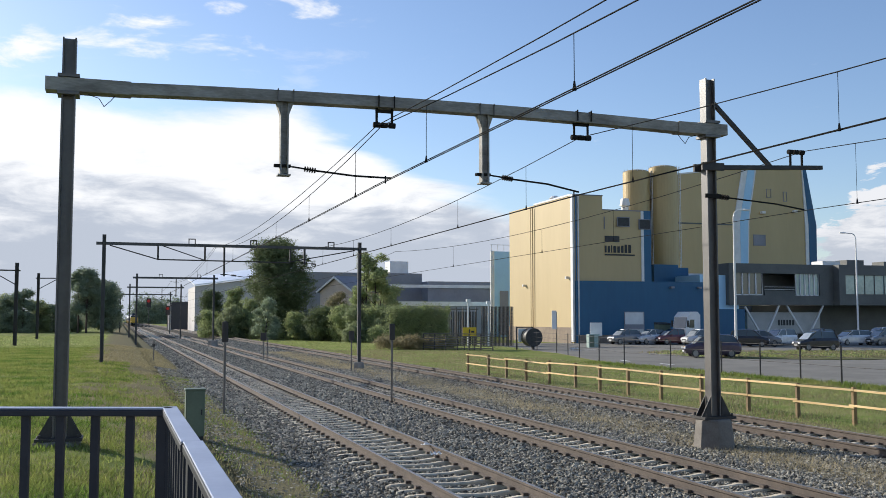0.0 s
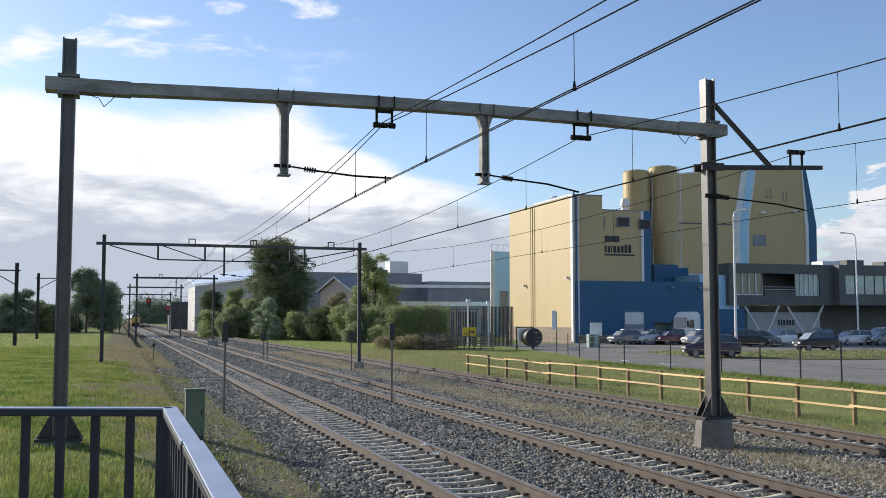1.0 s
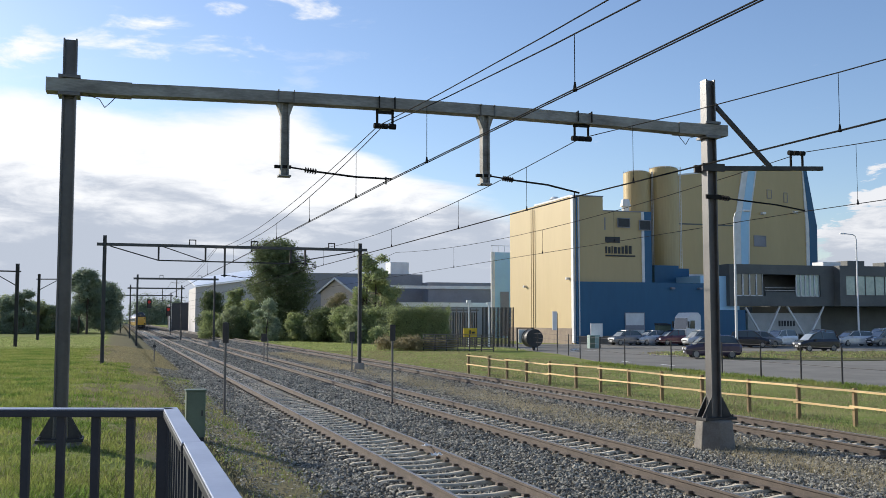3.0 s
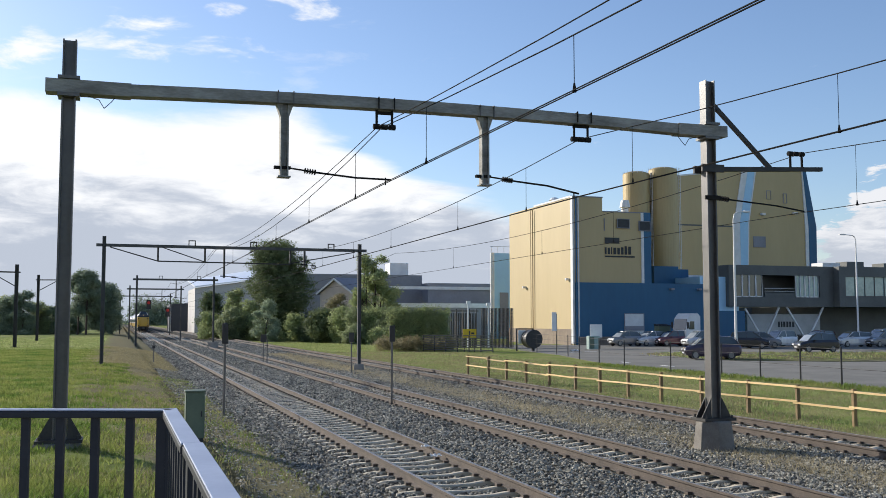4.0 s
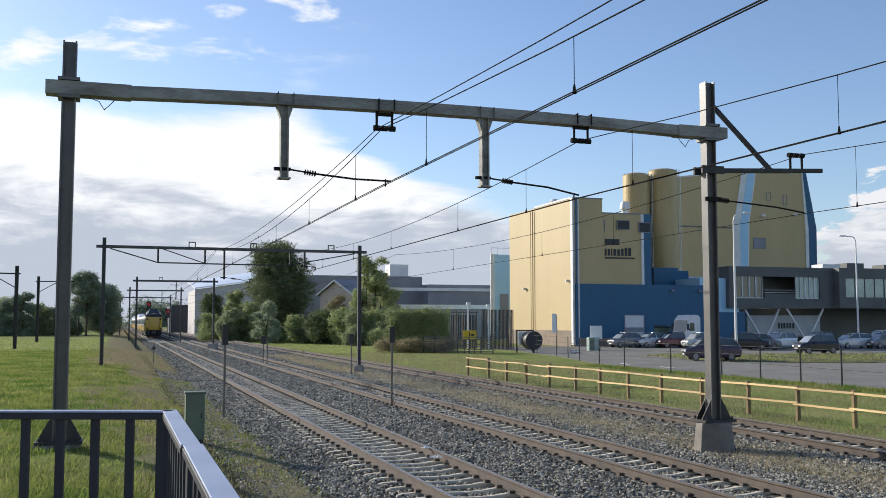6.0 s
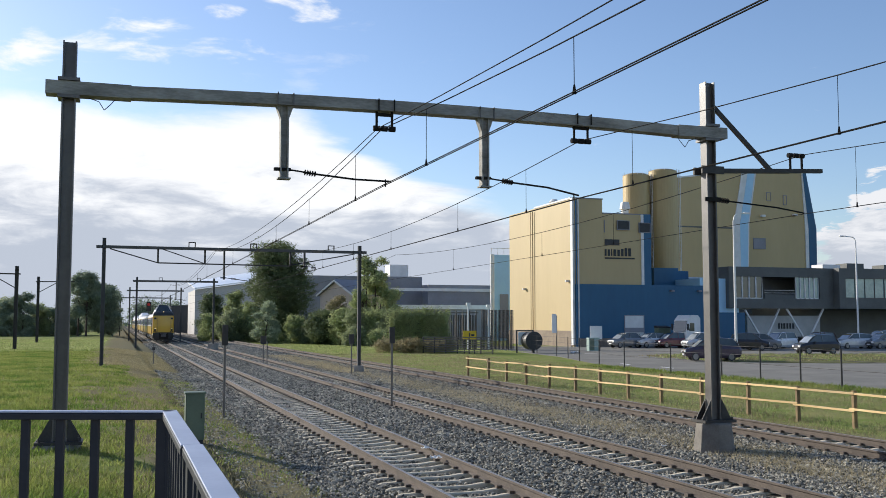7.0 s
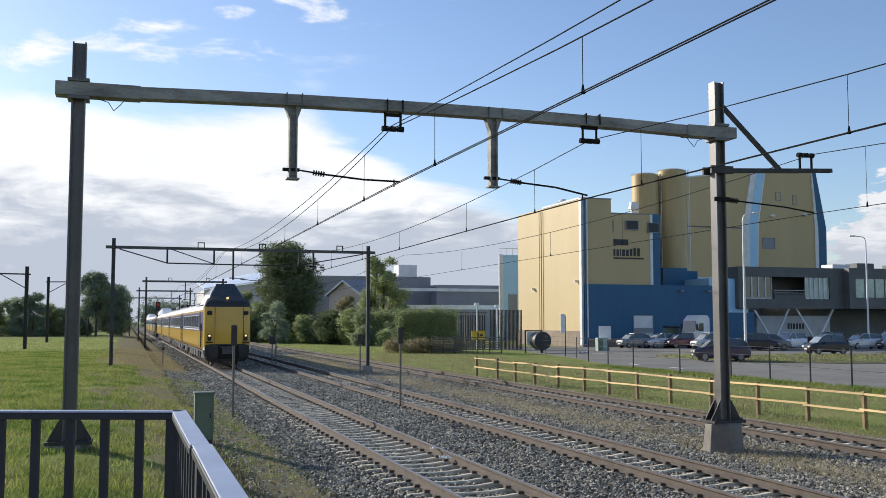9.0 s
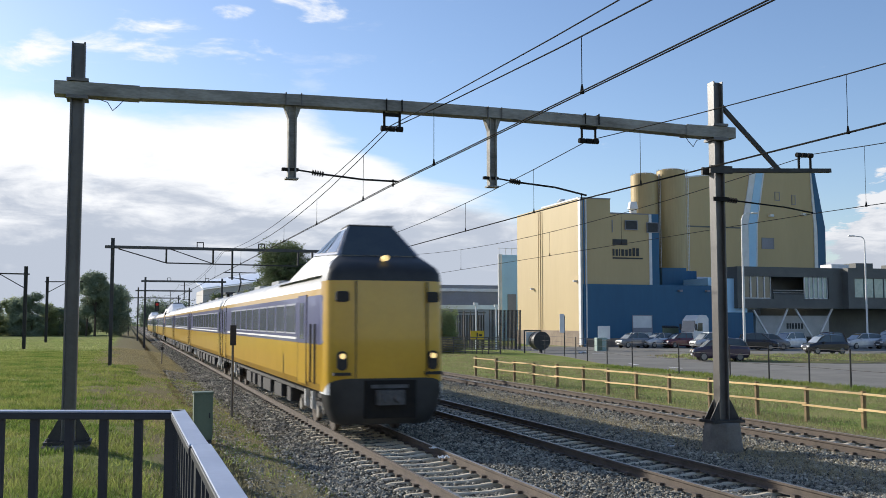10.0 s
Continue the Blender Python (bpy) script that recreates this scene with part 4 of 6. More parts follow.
def office():
    o = thing("office_building", pose(0, 0, 0), "dark raised office with long windows on slanted struts", "office")
    y0, x0, x1, xm = 95.0, 65.1, 96.0, 79.3
    zf, z1 = 4.4, 9.1
    # left wing, with an open loggia
    part("floor_slab", Shape().box(x0, y0, zf, xm, y0 + 3.3, zf + 1.1), OFFICE_CLAD, o)
    part("roof_slab", Shape().along_x([(y0, 8.0), (y0 + 3.3, 8.0), (y0 + 3.3, z1), (y0, z1)], x0, xm), OFFICE_CLAD, o)
    block("back_wall", x0, y0 + 3.0, xm, y0 + 3.3, zf + 1.1, 8.0, OFFICE_CLAD, o)
    block("end_wall", x0, y0, x0 + 0.7, y0 + 3.0, zf + 1.1, 8.0, OFFICE_CLAD, o)
    block("corner_pier", 77.4, y0, xm, y0 + 14, zf + 1.1, 8.0, OFFICE_CLAD, o)
    block("parapet", 69.9, y0 + 0.1, 74.0, y0 + 0.25, zf + 1.1, zf + 1.6, OFFICE_CLAD, o)
    for a, b, n, m in ((66.0, 69.6, 4, GLASS), (74.1, 77.3, 5, GREEN_GLASS)):
        for k in range(n):
            w = (b - a) / n
            fr = Shape()
            xa, xb = a + k * w, a + (k + 1) * w
            fr.box(xa, y0 + 0.1, zf + 1.12, xa + 0.09, y0 + 0.25, 8.0)
            fr.box(xb - 0.05, y0 + 0.1, zf + 1.12, xb - 0.01, y0 + 0.25, 8.0)
            fr.box(xa, y0 + 0.1, zf + 1.1, xb - 0.01, y0 + 0.25, zf + 1.2)
            w_ = part("window", fr, WHITE, o)
            part("pane", Shape().box(xa + 0.09, y0 + 0.2, zf + 1.2, xb - 0.05, y0 + 0.24, 8.0), m, w_)
    for zr in (zf + 1.75, zf + 2.05):
        part("loggia_rail", Shape().box(69.9, y0 + 0.12, zr, 74.0, y0 + 0.17, zr + 0.05), WHITE, o, "pale loggia rail")
    # right wing
    part("floor_slab", Shape().box(xm, y0 - 1.0, zf, x1, y0 + 14, zf + 1.2), OFFICE_CLAD, o)
    part("roof_slab", Shape().box(xm, y0 - 1.0, 7.9, x1, y0 + 14, z1), OFFICE_CLAD, o)
    block("pier", xm, y0 - 1.0, xm + 0.9, y0 + 12, zf + 1.2, 7.9, OFFICE_CLAD, o)
    block("inner_wall", xm + 0.9, y0 + 4, x1, y0 + 4.3, zf + 1.2, 7.9, OFFICE_CLAD, o)
    for k in range(11):
        xa = xm + 0.9 + k * 1.4
        fr = Shape()
        fr.box(xa, y0 - 0.9, zf + 1.22, xa + 0.07, y0 - 0.75, 7.9)
        fr.box(xa, y0 - 0.9, zf + 1.2, xa + 1.39, y0 - 0.75, zf + 1.3)
        w_ = part("window", fr, OFFICE_CLAD, o)
        part("pane", Shape().box(xa + 0.07, y0 - 0.82, zf + 1.3, xa + 1.4, y0 - 0.78, 7.9), GREEN_GLASS, w_)
    # roof units
    for a, b, hgt in ((79.5, 82.0, 0.6), (83.0, 85.5, 0.8), (88.5, 90.0, 0.7)):
        block("roof_unit", a, y0 + 2, b, y0 + 4, z1, z1 + hgt, WHITE if hgt < 0.65 else OFFICE_CLAD, o)
    # ground floor set back, and the slanted struts
    block("ground_floor", x0 + 6.5, y0 + 5, x1, y0 + 13, -0.4, zf, OFFICE_CLAD, o)
    for xa, za, xb, zb_ in ((67.4, 4.2, 69.8, 1.2), (72.0, 4.4, 69.95, 1.2), (73.0, 4.4, 75.6, 1.2), (78.1, 4.4, 75.8, 1.2)):
        part("strut", Shape().bar((xa, y0 + 0.4, za), (xb, y0 + 0.4, zb_ - 0.6), 0.18, 0.18), WHITE, o, "white slanted steel strut")
    # the whole block stands level with the factory front
    k = 1.25
    grow = Matrix.Translation(Vector(EYE) * (1 - k)) @ Matrix.Scale(k, 4)
    for ch in o.children_recursive:
        ch.data.transform(grow)
    return o


office()

# long grey warehouses, house and white hall in the distance
wh = thing("warehouse", pose(0, 0, 0), "long low dark grey warehouse with pale roof edges", "warehouse")
block("main_hall", 33, 190, 58, 240, -0.4, 12.0, GREY_CLAD, wh)
block("low_hall", 58, 186, 73.5, 240, -0.4, 10.3, GREY_CLAD, wh)
block("roof_edge", 46, 185.6, 73.6, 186, 9.0, 9.6, WHITE, wh)
block("front_hall", 48, 176, 70, 186, -0.4, 5.6, GREY_CLAD, wh)
block("roof_edge", 47.5, 175.6, 70.2, 176, 5.3, 6.1, WHITE, wh)
block("roof_box", 54, 200, 58, 204, 12.0, 15.0, WHITE, wh, "pale roof plant box")
ho = thing("house", pose(32.3, 152.0, 0, 0, 0, -62), "small house with a pale gable and grey roof", "house")
part("gable_wall", Shape().along_y([(-3.9, -0.4), (3.9, -0.4), (3.9, 7.2), (0, 9.25), (-3.9, 7.2)], 0, 9), material("cream_wall", (0.62, 0.52, 0.42), (0.53, 0.44, 0.35), 0.8, 0.85), ho)
for eave in (-4.4, 4.4):
    part("roof_slope", Shape().along_y([(eave, 7.0), (0, 9.3), (0, 9.6), (eave, 7.3)], -0.4, 9.4), GREY_CLAD, ho, "grey roof slope")
    part("barge_board", Shape().along_y([(eave, 6.9), (0, 9.2), (0, 9.5), (eave, 7.2)], -0.52, -0.4), WHITE, ho, "white barge board")
hall = thing("white_hall", pose(0, 0, 0), "large white industrial hall with a sloping roof edge", "industrial hall")
part("shell", Shape().along_y([(18.3, -0.4), (45, -0.4), (45, 15.0), (18.3, 11.2)], 258, 284), material("hall_cladding", (0.55, 0.53, 0.50), (0.48, 0.46, 0.44)), hall)
part("roof", Shape().add([(18.1, 257, 11.6), (45, 257, 15.4), (45, 285, 18.9), (18.1, 285, 14.2), (18.1, 257, 11.3), (45, 257, 15.1), (45, 285, 18.6), (18.1, 285, 13.9)], [(0, 1, 2, 3), (7, 6, 5, 4), (0, 4, 5, 1), (1, 5, 6, 2), (2, 6, 7, 3), (3, 7, 4, 0)]), material("roof_sheet", (0.86, 0.87, 0.88), (0.78, 0.79, 0.80), 0.3, 0.32, 0.4), hall, "bright white sloping roof")
shed = thing("dark_shed", pose(0, 0, 0), "dark industrial shed with a sloping white edge", "shed")
part("shell", Shape().along_y([(14.5, -0.4), (22.4, -0.4), (21.6, 8.2), (14.2, 7.7)], 300, 320), material("shed_cladding", (0.06, 0.065, 0.075)), shed)
part("edge", Shape().along_y([(13.9, -0.4), (14.5, -0.4), (14.5, 7.9), (13.9, 7.7)], 299.8, 300), WHITE, shed)


# ---- train ----
HALF = 1.39
SPEED, FRONT_END = 40.0, 22.75
SIDE = [(1.30, 1.05), (1.39, 1.25), (1.40, 2.20), (1.395, 3.40), (1.37, 3.55), (1.22, 3.85), (0.95, 4.05), (0.5, 4.15), (0, 4.18)]


def skin(y0, y1, lo, hi, both=True, steps=2, grow=0.0):
    """The side skin between two heights, on both sides of the car."""
    pts = [(x + grow, z) for x, z in SIDE if lo - 1e-6 <= z <= hi + 1e-6]
    s = Shape()
    for sg in (-1, 1):
        s.add([(sg * x, y, z) for y in (y0, y1) for x, z in pts] + [(sg * (x - 0.06), y, z) for y in (y0, y1) for x, z in pts],
              [(i, i + 1, len(pts) + i + 1, len(pts) + i) for i in range(len(pts) - 1)])
    return s


def build_car(length, cab_front, cab_rear, panto, label):
    c = thing("train_car", pose(0, 0, 0), label, "train car", "intercity train")
    y0 = 0.9 if cab_front else 0.15
    y1 = length - (0.9 if cab_rear else 0.15)
    part("lower_side", skin(y0, y1, 1.0, 2.2), YELLOW, c, "yellow lower body side")
    part("window_band", skin(y0, y1, 2.2, 3.4), TRAIN_BLUE, c, "dark blue window band")
    part("upper_side", skin(y0, y1, 3.4, 3.55), YELLOW, c)
    roof_ring = [(x, z) for x, z in SIDE if z >= 3.5]
    roof_ring = [(-x, z) for x, z in roof_ring] + [(x, z) for x, z in reversed(roof_ring[:-1])]
    rs = Shape()
    n = len(roof_ring)
    rs.add([(x, y, z) for y in (y0, y1) for x, z in roof_ring], [(i, i + 1, n + i + 1, n + i) for i in range(n - 1)])
    part("roof", rs, TRAIN_ROOF, c, "pale grey curved roof", smooth=True)
    part("underframe", Shape().box(-1.1, y0, 0.82, 1.1, y1, 1.1), TRAIN_DARK, c)
    ends = Shape()
    full = [(-x, z) for x, z in SIDE] + [(x, z) for x, z in reversed(SIDE[:-1])]
    for y in ([] if cab_front else [y0]) + ([] if cab_rear else [y1]):
        ends.along_y([(x * 0.99, z) for x, z in full], y - 0.02, y + 0.02)
    if ends.v:
        part("end_wall", ends, TRAIN_DARK, c)
    if not cab_rear:
        part("gangway", Shape().box(-0.9, y1, 1.0, 0.9, y1 + 0.3, 3.6), BLACK, c, "black rubber gangway")
    # windows and doors on both sides
    wy = y0 + (3.6 if cab_front else 2.4)
    stop = y1 - (3.6 if cab_rear else 2.4)
    cnt = int((stop - wy) / 2.0)
    for sg in (-1, 1):
        for k in range(cnt):
            a = wy + k * 2.0
            w = part("window", Shape().box(min(sg * 1.392, sg * 1.41), a + 0.12, 2.42, max(sg * 1.392, sg * 1.41), a + 1.86, 3.26), PALE_FRAME, c)
            part("glass", Shape().box(min(sg * 1.40, sg * 1.416), a + 0.17, 2.47, max(sg * 1.40, sg * 1.416), a + 1.81, 3.21), TRAIN_GLASS, w)
        st = Shape()
        st.box(min(sg * 1.395, sg * 1.408), wy, 2.28, max(sg * 1.395, sg * 1.408), stop, 2.34)
        part("pale_stripe", st, WHITE, c)
        for a in ((y0 + (2.0 if cab_front else 0.6)), (y1 - (3.2 if cab_rear else 1.8))):
            d = part("door", Shape().box(min(sg * 1.38, sg * 1.412), a, 1.15, max(sg * 1.38, sg * 1.412), a + 1.25, 3.45), [YELLOW], c, "narrow entrance door")
            part("door_upper", Shape().box(min(sg * 1.40, sg * 1.418), a + 0.01, 2.2, max(sg * 1.40, sg * 1.418), a + 1.24, 3.44), TRAIN_BLUE, d)
            part("door_glass", Shape().box(min(sg * 1.41, sg * 1.424), a + 0.3, 2.3, max(sg * 1.41, sg * 1.424), a + 0.95, 3.25), TRAIN_GLASS, d)
            for q in (a - 0.03, a + 1.25):
                part("door_seam", Shape().box(min(sg * 1.39, sg * 1.416), q, 1.15, max(sg * 1.39, sg * 1.416), q + 0.03, 3.45), BLACK, d)
        if cab_front or cab_rear:
            for yy in ([y0 + 0.75] if cab_front else []) + ([y1 - 0.75] if cab_rear else []):
                for q in (-0.3, 0.3):
                    part("handrail", Shape().tube((sg * 1.46, yy + q, 1.25), (sg * 1.46, yy + q, 2.7), 0.03, None, 6), BLACK, c)
    # bogies and boxes under the floor
    for by in (3.6, length - 3.6):
        b = part("bogie", Shape().box(-1.12, by - 1.7, 0.45, -0.98, by + 1.7, 0.72).box(0.98, by - 1.7, 0.45, 1.12, by + 1.7, 0.72).box(-0.98, by - 0.35, 0.5, 0.98, by + 0.35, 0.8), TRAIN_DARK, c, "dark steel bogie")
        for q in (-1.25, 1.25):
            part("wheelset", Shape().tube((-0.82, by + q, 0.46), (-0.69, by + q, 0.46), 0.46, None, 20).tube((0.69, by + q, 0.46), (0.82, by + q, 0.46), 0.46, None, 20).tube((-1, by + q, 0.46), (1, by + q, 0.46), 0.09), RAIL_SIDE, b)
            for sg in (-1, 1):
                part("axle_box", Shape().tube((sg * 1.08, by + q, 0.5), (sg * 1.2, by + q, 0.5), 0.16, None, 12), CONCRETE, b, "pale axle box")
                part("spring", Shape().tube((sg * 1.05, by + q - 0.3, 0.55), (sg * 1.05, by + q - 0.3, 0.9), 0.09, None, 8), CONCRETE, b)
        for sg in (-1, 1):
            for q in (-0.5, 0.5):
                part("damper", Shape().bar((sg * 1.17, by + q, 0.95), (sg * 1.17, by + q, 0.5), 0.1, 0.12), WHITE, b, "pale damper")
    rng = random.Random(int(length * 10) + cab_front)
    yy = 6.8
    while yy < length - 7.5:
        w = rng.uniform(0.7, 2.0)
        part("equipment_box", Shape().box(-1.18, yy, 0.42, 1.18, yy + w, 0.82, 0.05), TRAIN_DARK, c)
        yy += w + rng.uniform(0.3, 1.2)
    for q in np.arange(8.5 if cab_front else 2.0, length - (9 if cab_rear else 3), 5.5):
        part("roof_unit", Shape().box(-0.55, q, 4.1, 0.55, q + 2.0, 4.28, 0.1), TRAIN_ROOF, c)
    if panto:
        p = Shape()
        yb = 6.0
        p.box(-0.8, yb - 0.8, 4.3, 0.8, yb + 0.8, 4.38)
        p.bar((0, yb + 0.7, 4.4), (0, yb - 0.6, 4.95), 0.07, 0.07)
        p.bar((0, yb - 0.6, 4.95), (0, yb + 0.3, 5.5), 0.06, 0.06)
        p.bar((-0.85, yb + 0.3, 5.5), (0.85, yb + 0.3, 5.5), 0.06, 0.05)
        for sg in (-1, 1):
            p.tube((sg * 0.6, yb, 4.15), (sg * 0.6, yb, 4.35), 0.08)
        part("pantograph", p, BLACK, c, "raised dark pantograph")
    if cab_front:
        # rounded end of the blue band on the nose corner
        for sg in (-1, 1):
            ring = [(0.95, 2.2), (0.95, 3.4)] + [(0.95 - 0.62 * math.sin(k), 2.8 + 0.6 * math.cos(k)) for k in np.linspace(0.15, math.pi - 0.15, 9)]
            band = Shape()
            xs_ = [sg * (1.402 - 0.085 * max(0.0, (0.95 - yy) / 0.62) ** 2.2) for yy, zz in ring]
            band.add([(x_ + sg * 0.004, yy, zz) for x_, (yy, zz) in zip(xs_, ring)] + [(x_ - sg * 0.03, yy, zz) for x_, (yy, zz) in zip(xs_, ring)],
                     [tuple(range(len(ring)))] + [(i, (i + 1) % len(ring), len(ring) + (i + 1) % len(ring), len(ring) + i) for i in range(len(ring))])
            part("band_end", band, TRAIN_BLUE, c, "rounded end of the blue band")
    for is_front in ([True] if cab_front else []) + ([False] if cab_rear else []):
        build_cab(c, is_front, length)
    return c


def build_cab(c, is_front, length):
    """The blunt nose with a raised cab on top. Built facing -y, turned for the rear end."""
    m = pose(0, 0, 0) if is_front else pose(0, length, 0, 0, 0, 180)

    def put(name, s, mat, parent=c, label="", smooth=False):
        if parent is c:
            s.v = [tuple(m @ Vector(p)) for p in s.v]
        else:
            s.v = [tuple(m @ Vector(p)) for p in s.v]
        return part(name, s, mat, parent, label, smooth)

    def nose(z, grow=0.0, k=14, tuck=0.0):
        """Plan outline of the nose from the left side round the front to the right side."""
        out = [(-1.39 - grow + tuck, 0.95, z)]
        for i in range(k + 1):
            a = math.pi * i / k
            x, f = -math.cos(a), math.sin(a)
            x = math.copysign(abs(x) ** 0.55, x)
            out.append((x * (1.385 + grow - tuck), 0.62 - 0.6 * f ** 0.45 - grow, z))
        out.append((1.39 + grow - tuck, 0.95, z))
        return out

    def hem(x, y):
        """Height of the lower edge of the yellow nose: level in front, dropping round the corners."""
        return 1.43 - 0.34 * min(1.0, max(0.0, (y - 0.06) / 0.5))

    def shell(zs, tucks=None, lean=None, i0=0, i1=17, hem_row=-1, drop=0.0):
        s = Shape()
        rows = []
        for i, z in enumerate(zs):
            r = nose(z, 0.0, tuck=(tucks[i] if tucks else 0))[i0:i1]
            d = lean[i] if lean else 0
            rows.append([(x, min(y + d, 0.95), hem(x, y) - drop if i == hem_row else zz) for x, y, zz in r])
        n = len(rows[0])
        s.add([p for r in rows for p in r], [(j * n + i, j * n + i + 1, (j + 1) * n + i + 1, (j + 1) * n + i) for j in range(len(rows) - 1) for i in range(n - 1)])
        return s
    nz = put("nose", shell([1.2, 1.6, 2.4, 3.4, 3.72], None, [0.02, 0, 0, 0.03, 0.05], hem_row=0), YELLOW, label="flat yellow nose with rounded corners", smooth=True)
    BZ = ([3.70, 3.90, 4.04, 4.20, 4.36], [0.0, 0.02, 0.07, 0.20, 0.40], [0.05, 0.07, 0.16, 0.45, 0.93])
    put("nose_band", shell(*BZ, 2, 15), CAB_GREY, label="dark band above the nose", smooth=True)
    put("roof_shoulder", shell(*BZ, 0, 3), TRAIN_ROOF, smooth=True)
    put("roof_shoulder", shell(*BZ, 14, 17), TRAIN_ROOF, smooth=True)
    put("skirt", shell([0.34, 0.42, 0.75, 1.2], [0.30, 0.2, 0.06, 0.0], [0.2, 0.1, 0.03, 0.02], hem_row=3), CAB_GREY, label="dark grey front skirt", smooth=True)
    for i0, i1 in ((0, 4), (13, 17)):
        put("skirt_trim", shell([1.05, 1.2], [-0.006, -0.006], [0.0, 0.0], i0, i1, 1, 0.0), WHITE, nz, "pale strip under the yellow corner")
    # raised cab: raked windscreen, side windows, and a hump that runs back into the roof
    half = [(0.95, 1.20, 0.95, 4.35, 0.92, 4.37), (1.88, 1.30, 1.08, 4.38, 0.55, 5.17), (2.55, 1.31, 1.13, 4.42, 0.58, 5.13), (3.5, 1.31, 1.15, 4.46, 0.62, 4.98), (5.4, 1.30, 1.10, 4.32, 0.62, 4.64), (9.5, 1.28, 0.9, 4.02, 0.4, 4.12)]
    rings = [[(-a, y, 3.9), (-b, y, zb_), (-t, y, zt), (t, y, zt), (b, y, zb_), (a, y, 3.9)] for y, a, b, zb_, t, zt in half]
    cab = put("cab", Shape().loft(rings[:4]), TRAIN_ROOF, label="raised cab shell")
    put("cab_fairing", Shape().loft(rings[3:]), TRAIN_ROOF, label="fairing sloping down to the roof")
    put("windscreen", Shape().loft([[(-0.93, 0.92, 4.37), (0.93, 0.92, 4.37), (0.93, 1.0, 4.39), (-0.93, 1.0, 4.39)],
                                    [(-0.55, 1.85, 5.18), (0.55, 1.85, 5.18), (0.55, 1.93, 5.2), (-0.55, 1.93, 5.2)]]), GLASS, cab, "dark raked windscreen")
    for sg in (-1, 1):
        def side_quad(u0, u1, v0, v1, out):
            """A slab on the slanted side of the cab, by its share along and up."""
            lo, hi = (Vector((sg * 0.99, 1.02, 4.38)), Vector((sg * 1.165, 3.3, 4.47))), (Vector((sg * 0.575, 1.9, 5.14)), Vector((sg * 0.60, 2.62, 5.10)))
            pts = [lo[0].lerp(lo[1], u).lerp(hi[0].lerp(hi[1], u), v) for u, v in ((u0, v0), (u1, v0), (u1, v1), (u0, v1))]
            d = Vector((sg * 0.8, 0, 0.6)) * out
            return Shape().loft([[p - d * 2 for p in pts], [p + d for p in pts]])
        frame_ = put("side_window", side_quad(0.0, 1.0, 0.0, 1.0, 0.02), PALE_FRAME, cab, "slanted cab side window in a pale frame")
        for u0, u1 in ((0.05, 0.46), (0.54, 0.72), (0.78, 0.94)):
            put("pane", side_quad(u0, u1, 0.08, 0.92, 0.032), TRAIN_GLASS if u0 < 0.1 else GLASS, frame_)
    put("roof_cap", Shape().loft([[(-0.57, 1.84, 5.17), (0.57, 1.84, 5.17), (0.57, 1.84, 5.21), (-0.57, 1.84, 5.21)], [(-0.6, 2.6, 5.12), (0.6, 2.6, 5.12), (0.6, 2.6, 5.17), (-0.6, 2.6, 5.17)]]), CAB_GREY, cab)
    # front details
    for sx in (-0.75, 0.94):
        put("seam", Shape().box(sx - 0.008, 0.012, 1.45, sx + 0.008, 0.08, 3.7), TRAIN_DARK, nz)
    for sx in (-1.06, 1.08):
        put("marker_window", Shape().prism([(-0.15, -0.09), (-0.10, -0.125), (0.10, -0.125), (0.15, -0.09), (0.15, 0.09), (0.10, 0.125), (-0.10, 0.125), (-0.15, 0.09)], 0.0, 0.2, pose(sx, 0.23, 3.34, 90, 0, 0)), TRAIN_DARK, nz, "small dark marker light")
        ring = [(0.115 * math.cos(a), 0.10 * math.sin(a) + (0.13 if math.sin(a) > 0 else -0.12)) for a in np.linspace(0, 2 * math.pi, 17)[:-1]]
        housing = put("headlight_housing", Shape().prism(ring, 0.0, 0.2, pose(sx, 0.205, 1.84, 90, 0, 0)), TRAIN_DARK, nz, "dark upright lamp housing")
        put("headlight", Shape().tube((sx, -0.02, 1.95), (sx, 0.06, 1.95), 0.066, None, 16), LAMP_GLOW if is_front else BLACK, housing, "glowing round headlight")
        put("buffer_bar", Shape().box(sx - 0.2, 0.0, 1.50, sx + 0.2, 0.25, 1.57), TRAIN_DARK, nz)
    put("top_light", Shape().tube((0.0, 0.24, 4.27), (0.0, 0.5, 4.27), 0.07, None, 16), LAMP_GLOW if is_front else BLACK, cab, "glowing top headlight")
    # no hollow here: a solid black block paints the opening's darkness
    put("coupler_dark_block", Shape().box(-0.55, 0.0, 0.5, 0.68, 0.3, 1.38, 0.05), WIRE, nz, "black block for the dark coupler opening")
    cp = Shape().box(-0.3, -0.2, 0.82, 0.36, 0.1, 1.16, 0.06).box(-0.16, -0.26, 0.9, 0.0, -0.12, 1.08).tube((0.2, -0.26, 0.98), (0.2, -0.12, 0.98), 0.1).box(-0.4, -0.06, 1.2, 0.46, 0.1, 1.28)
    put("coupler", cp, material_coupler, nz, "grey automatic coupler")



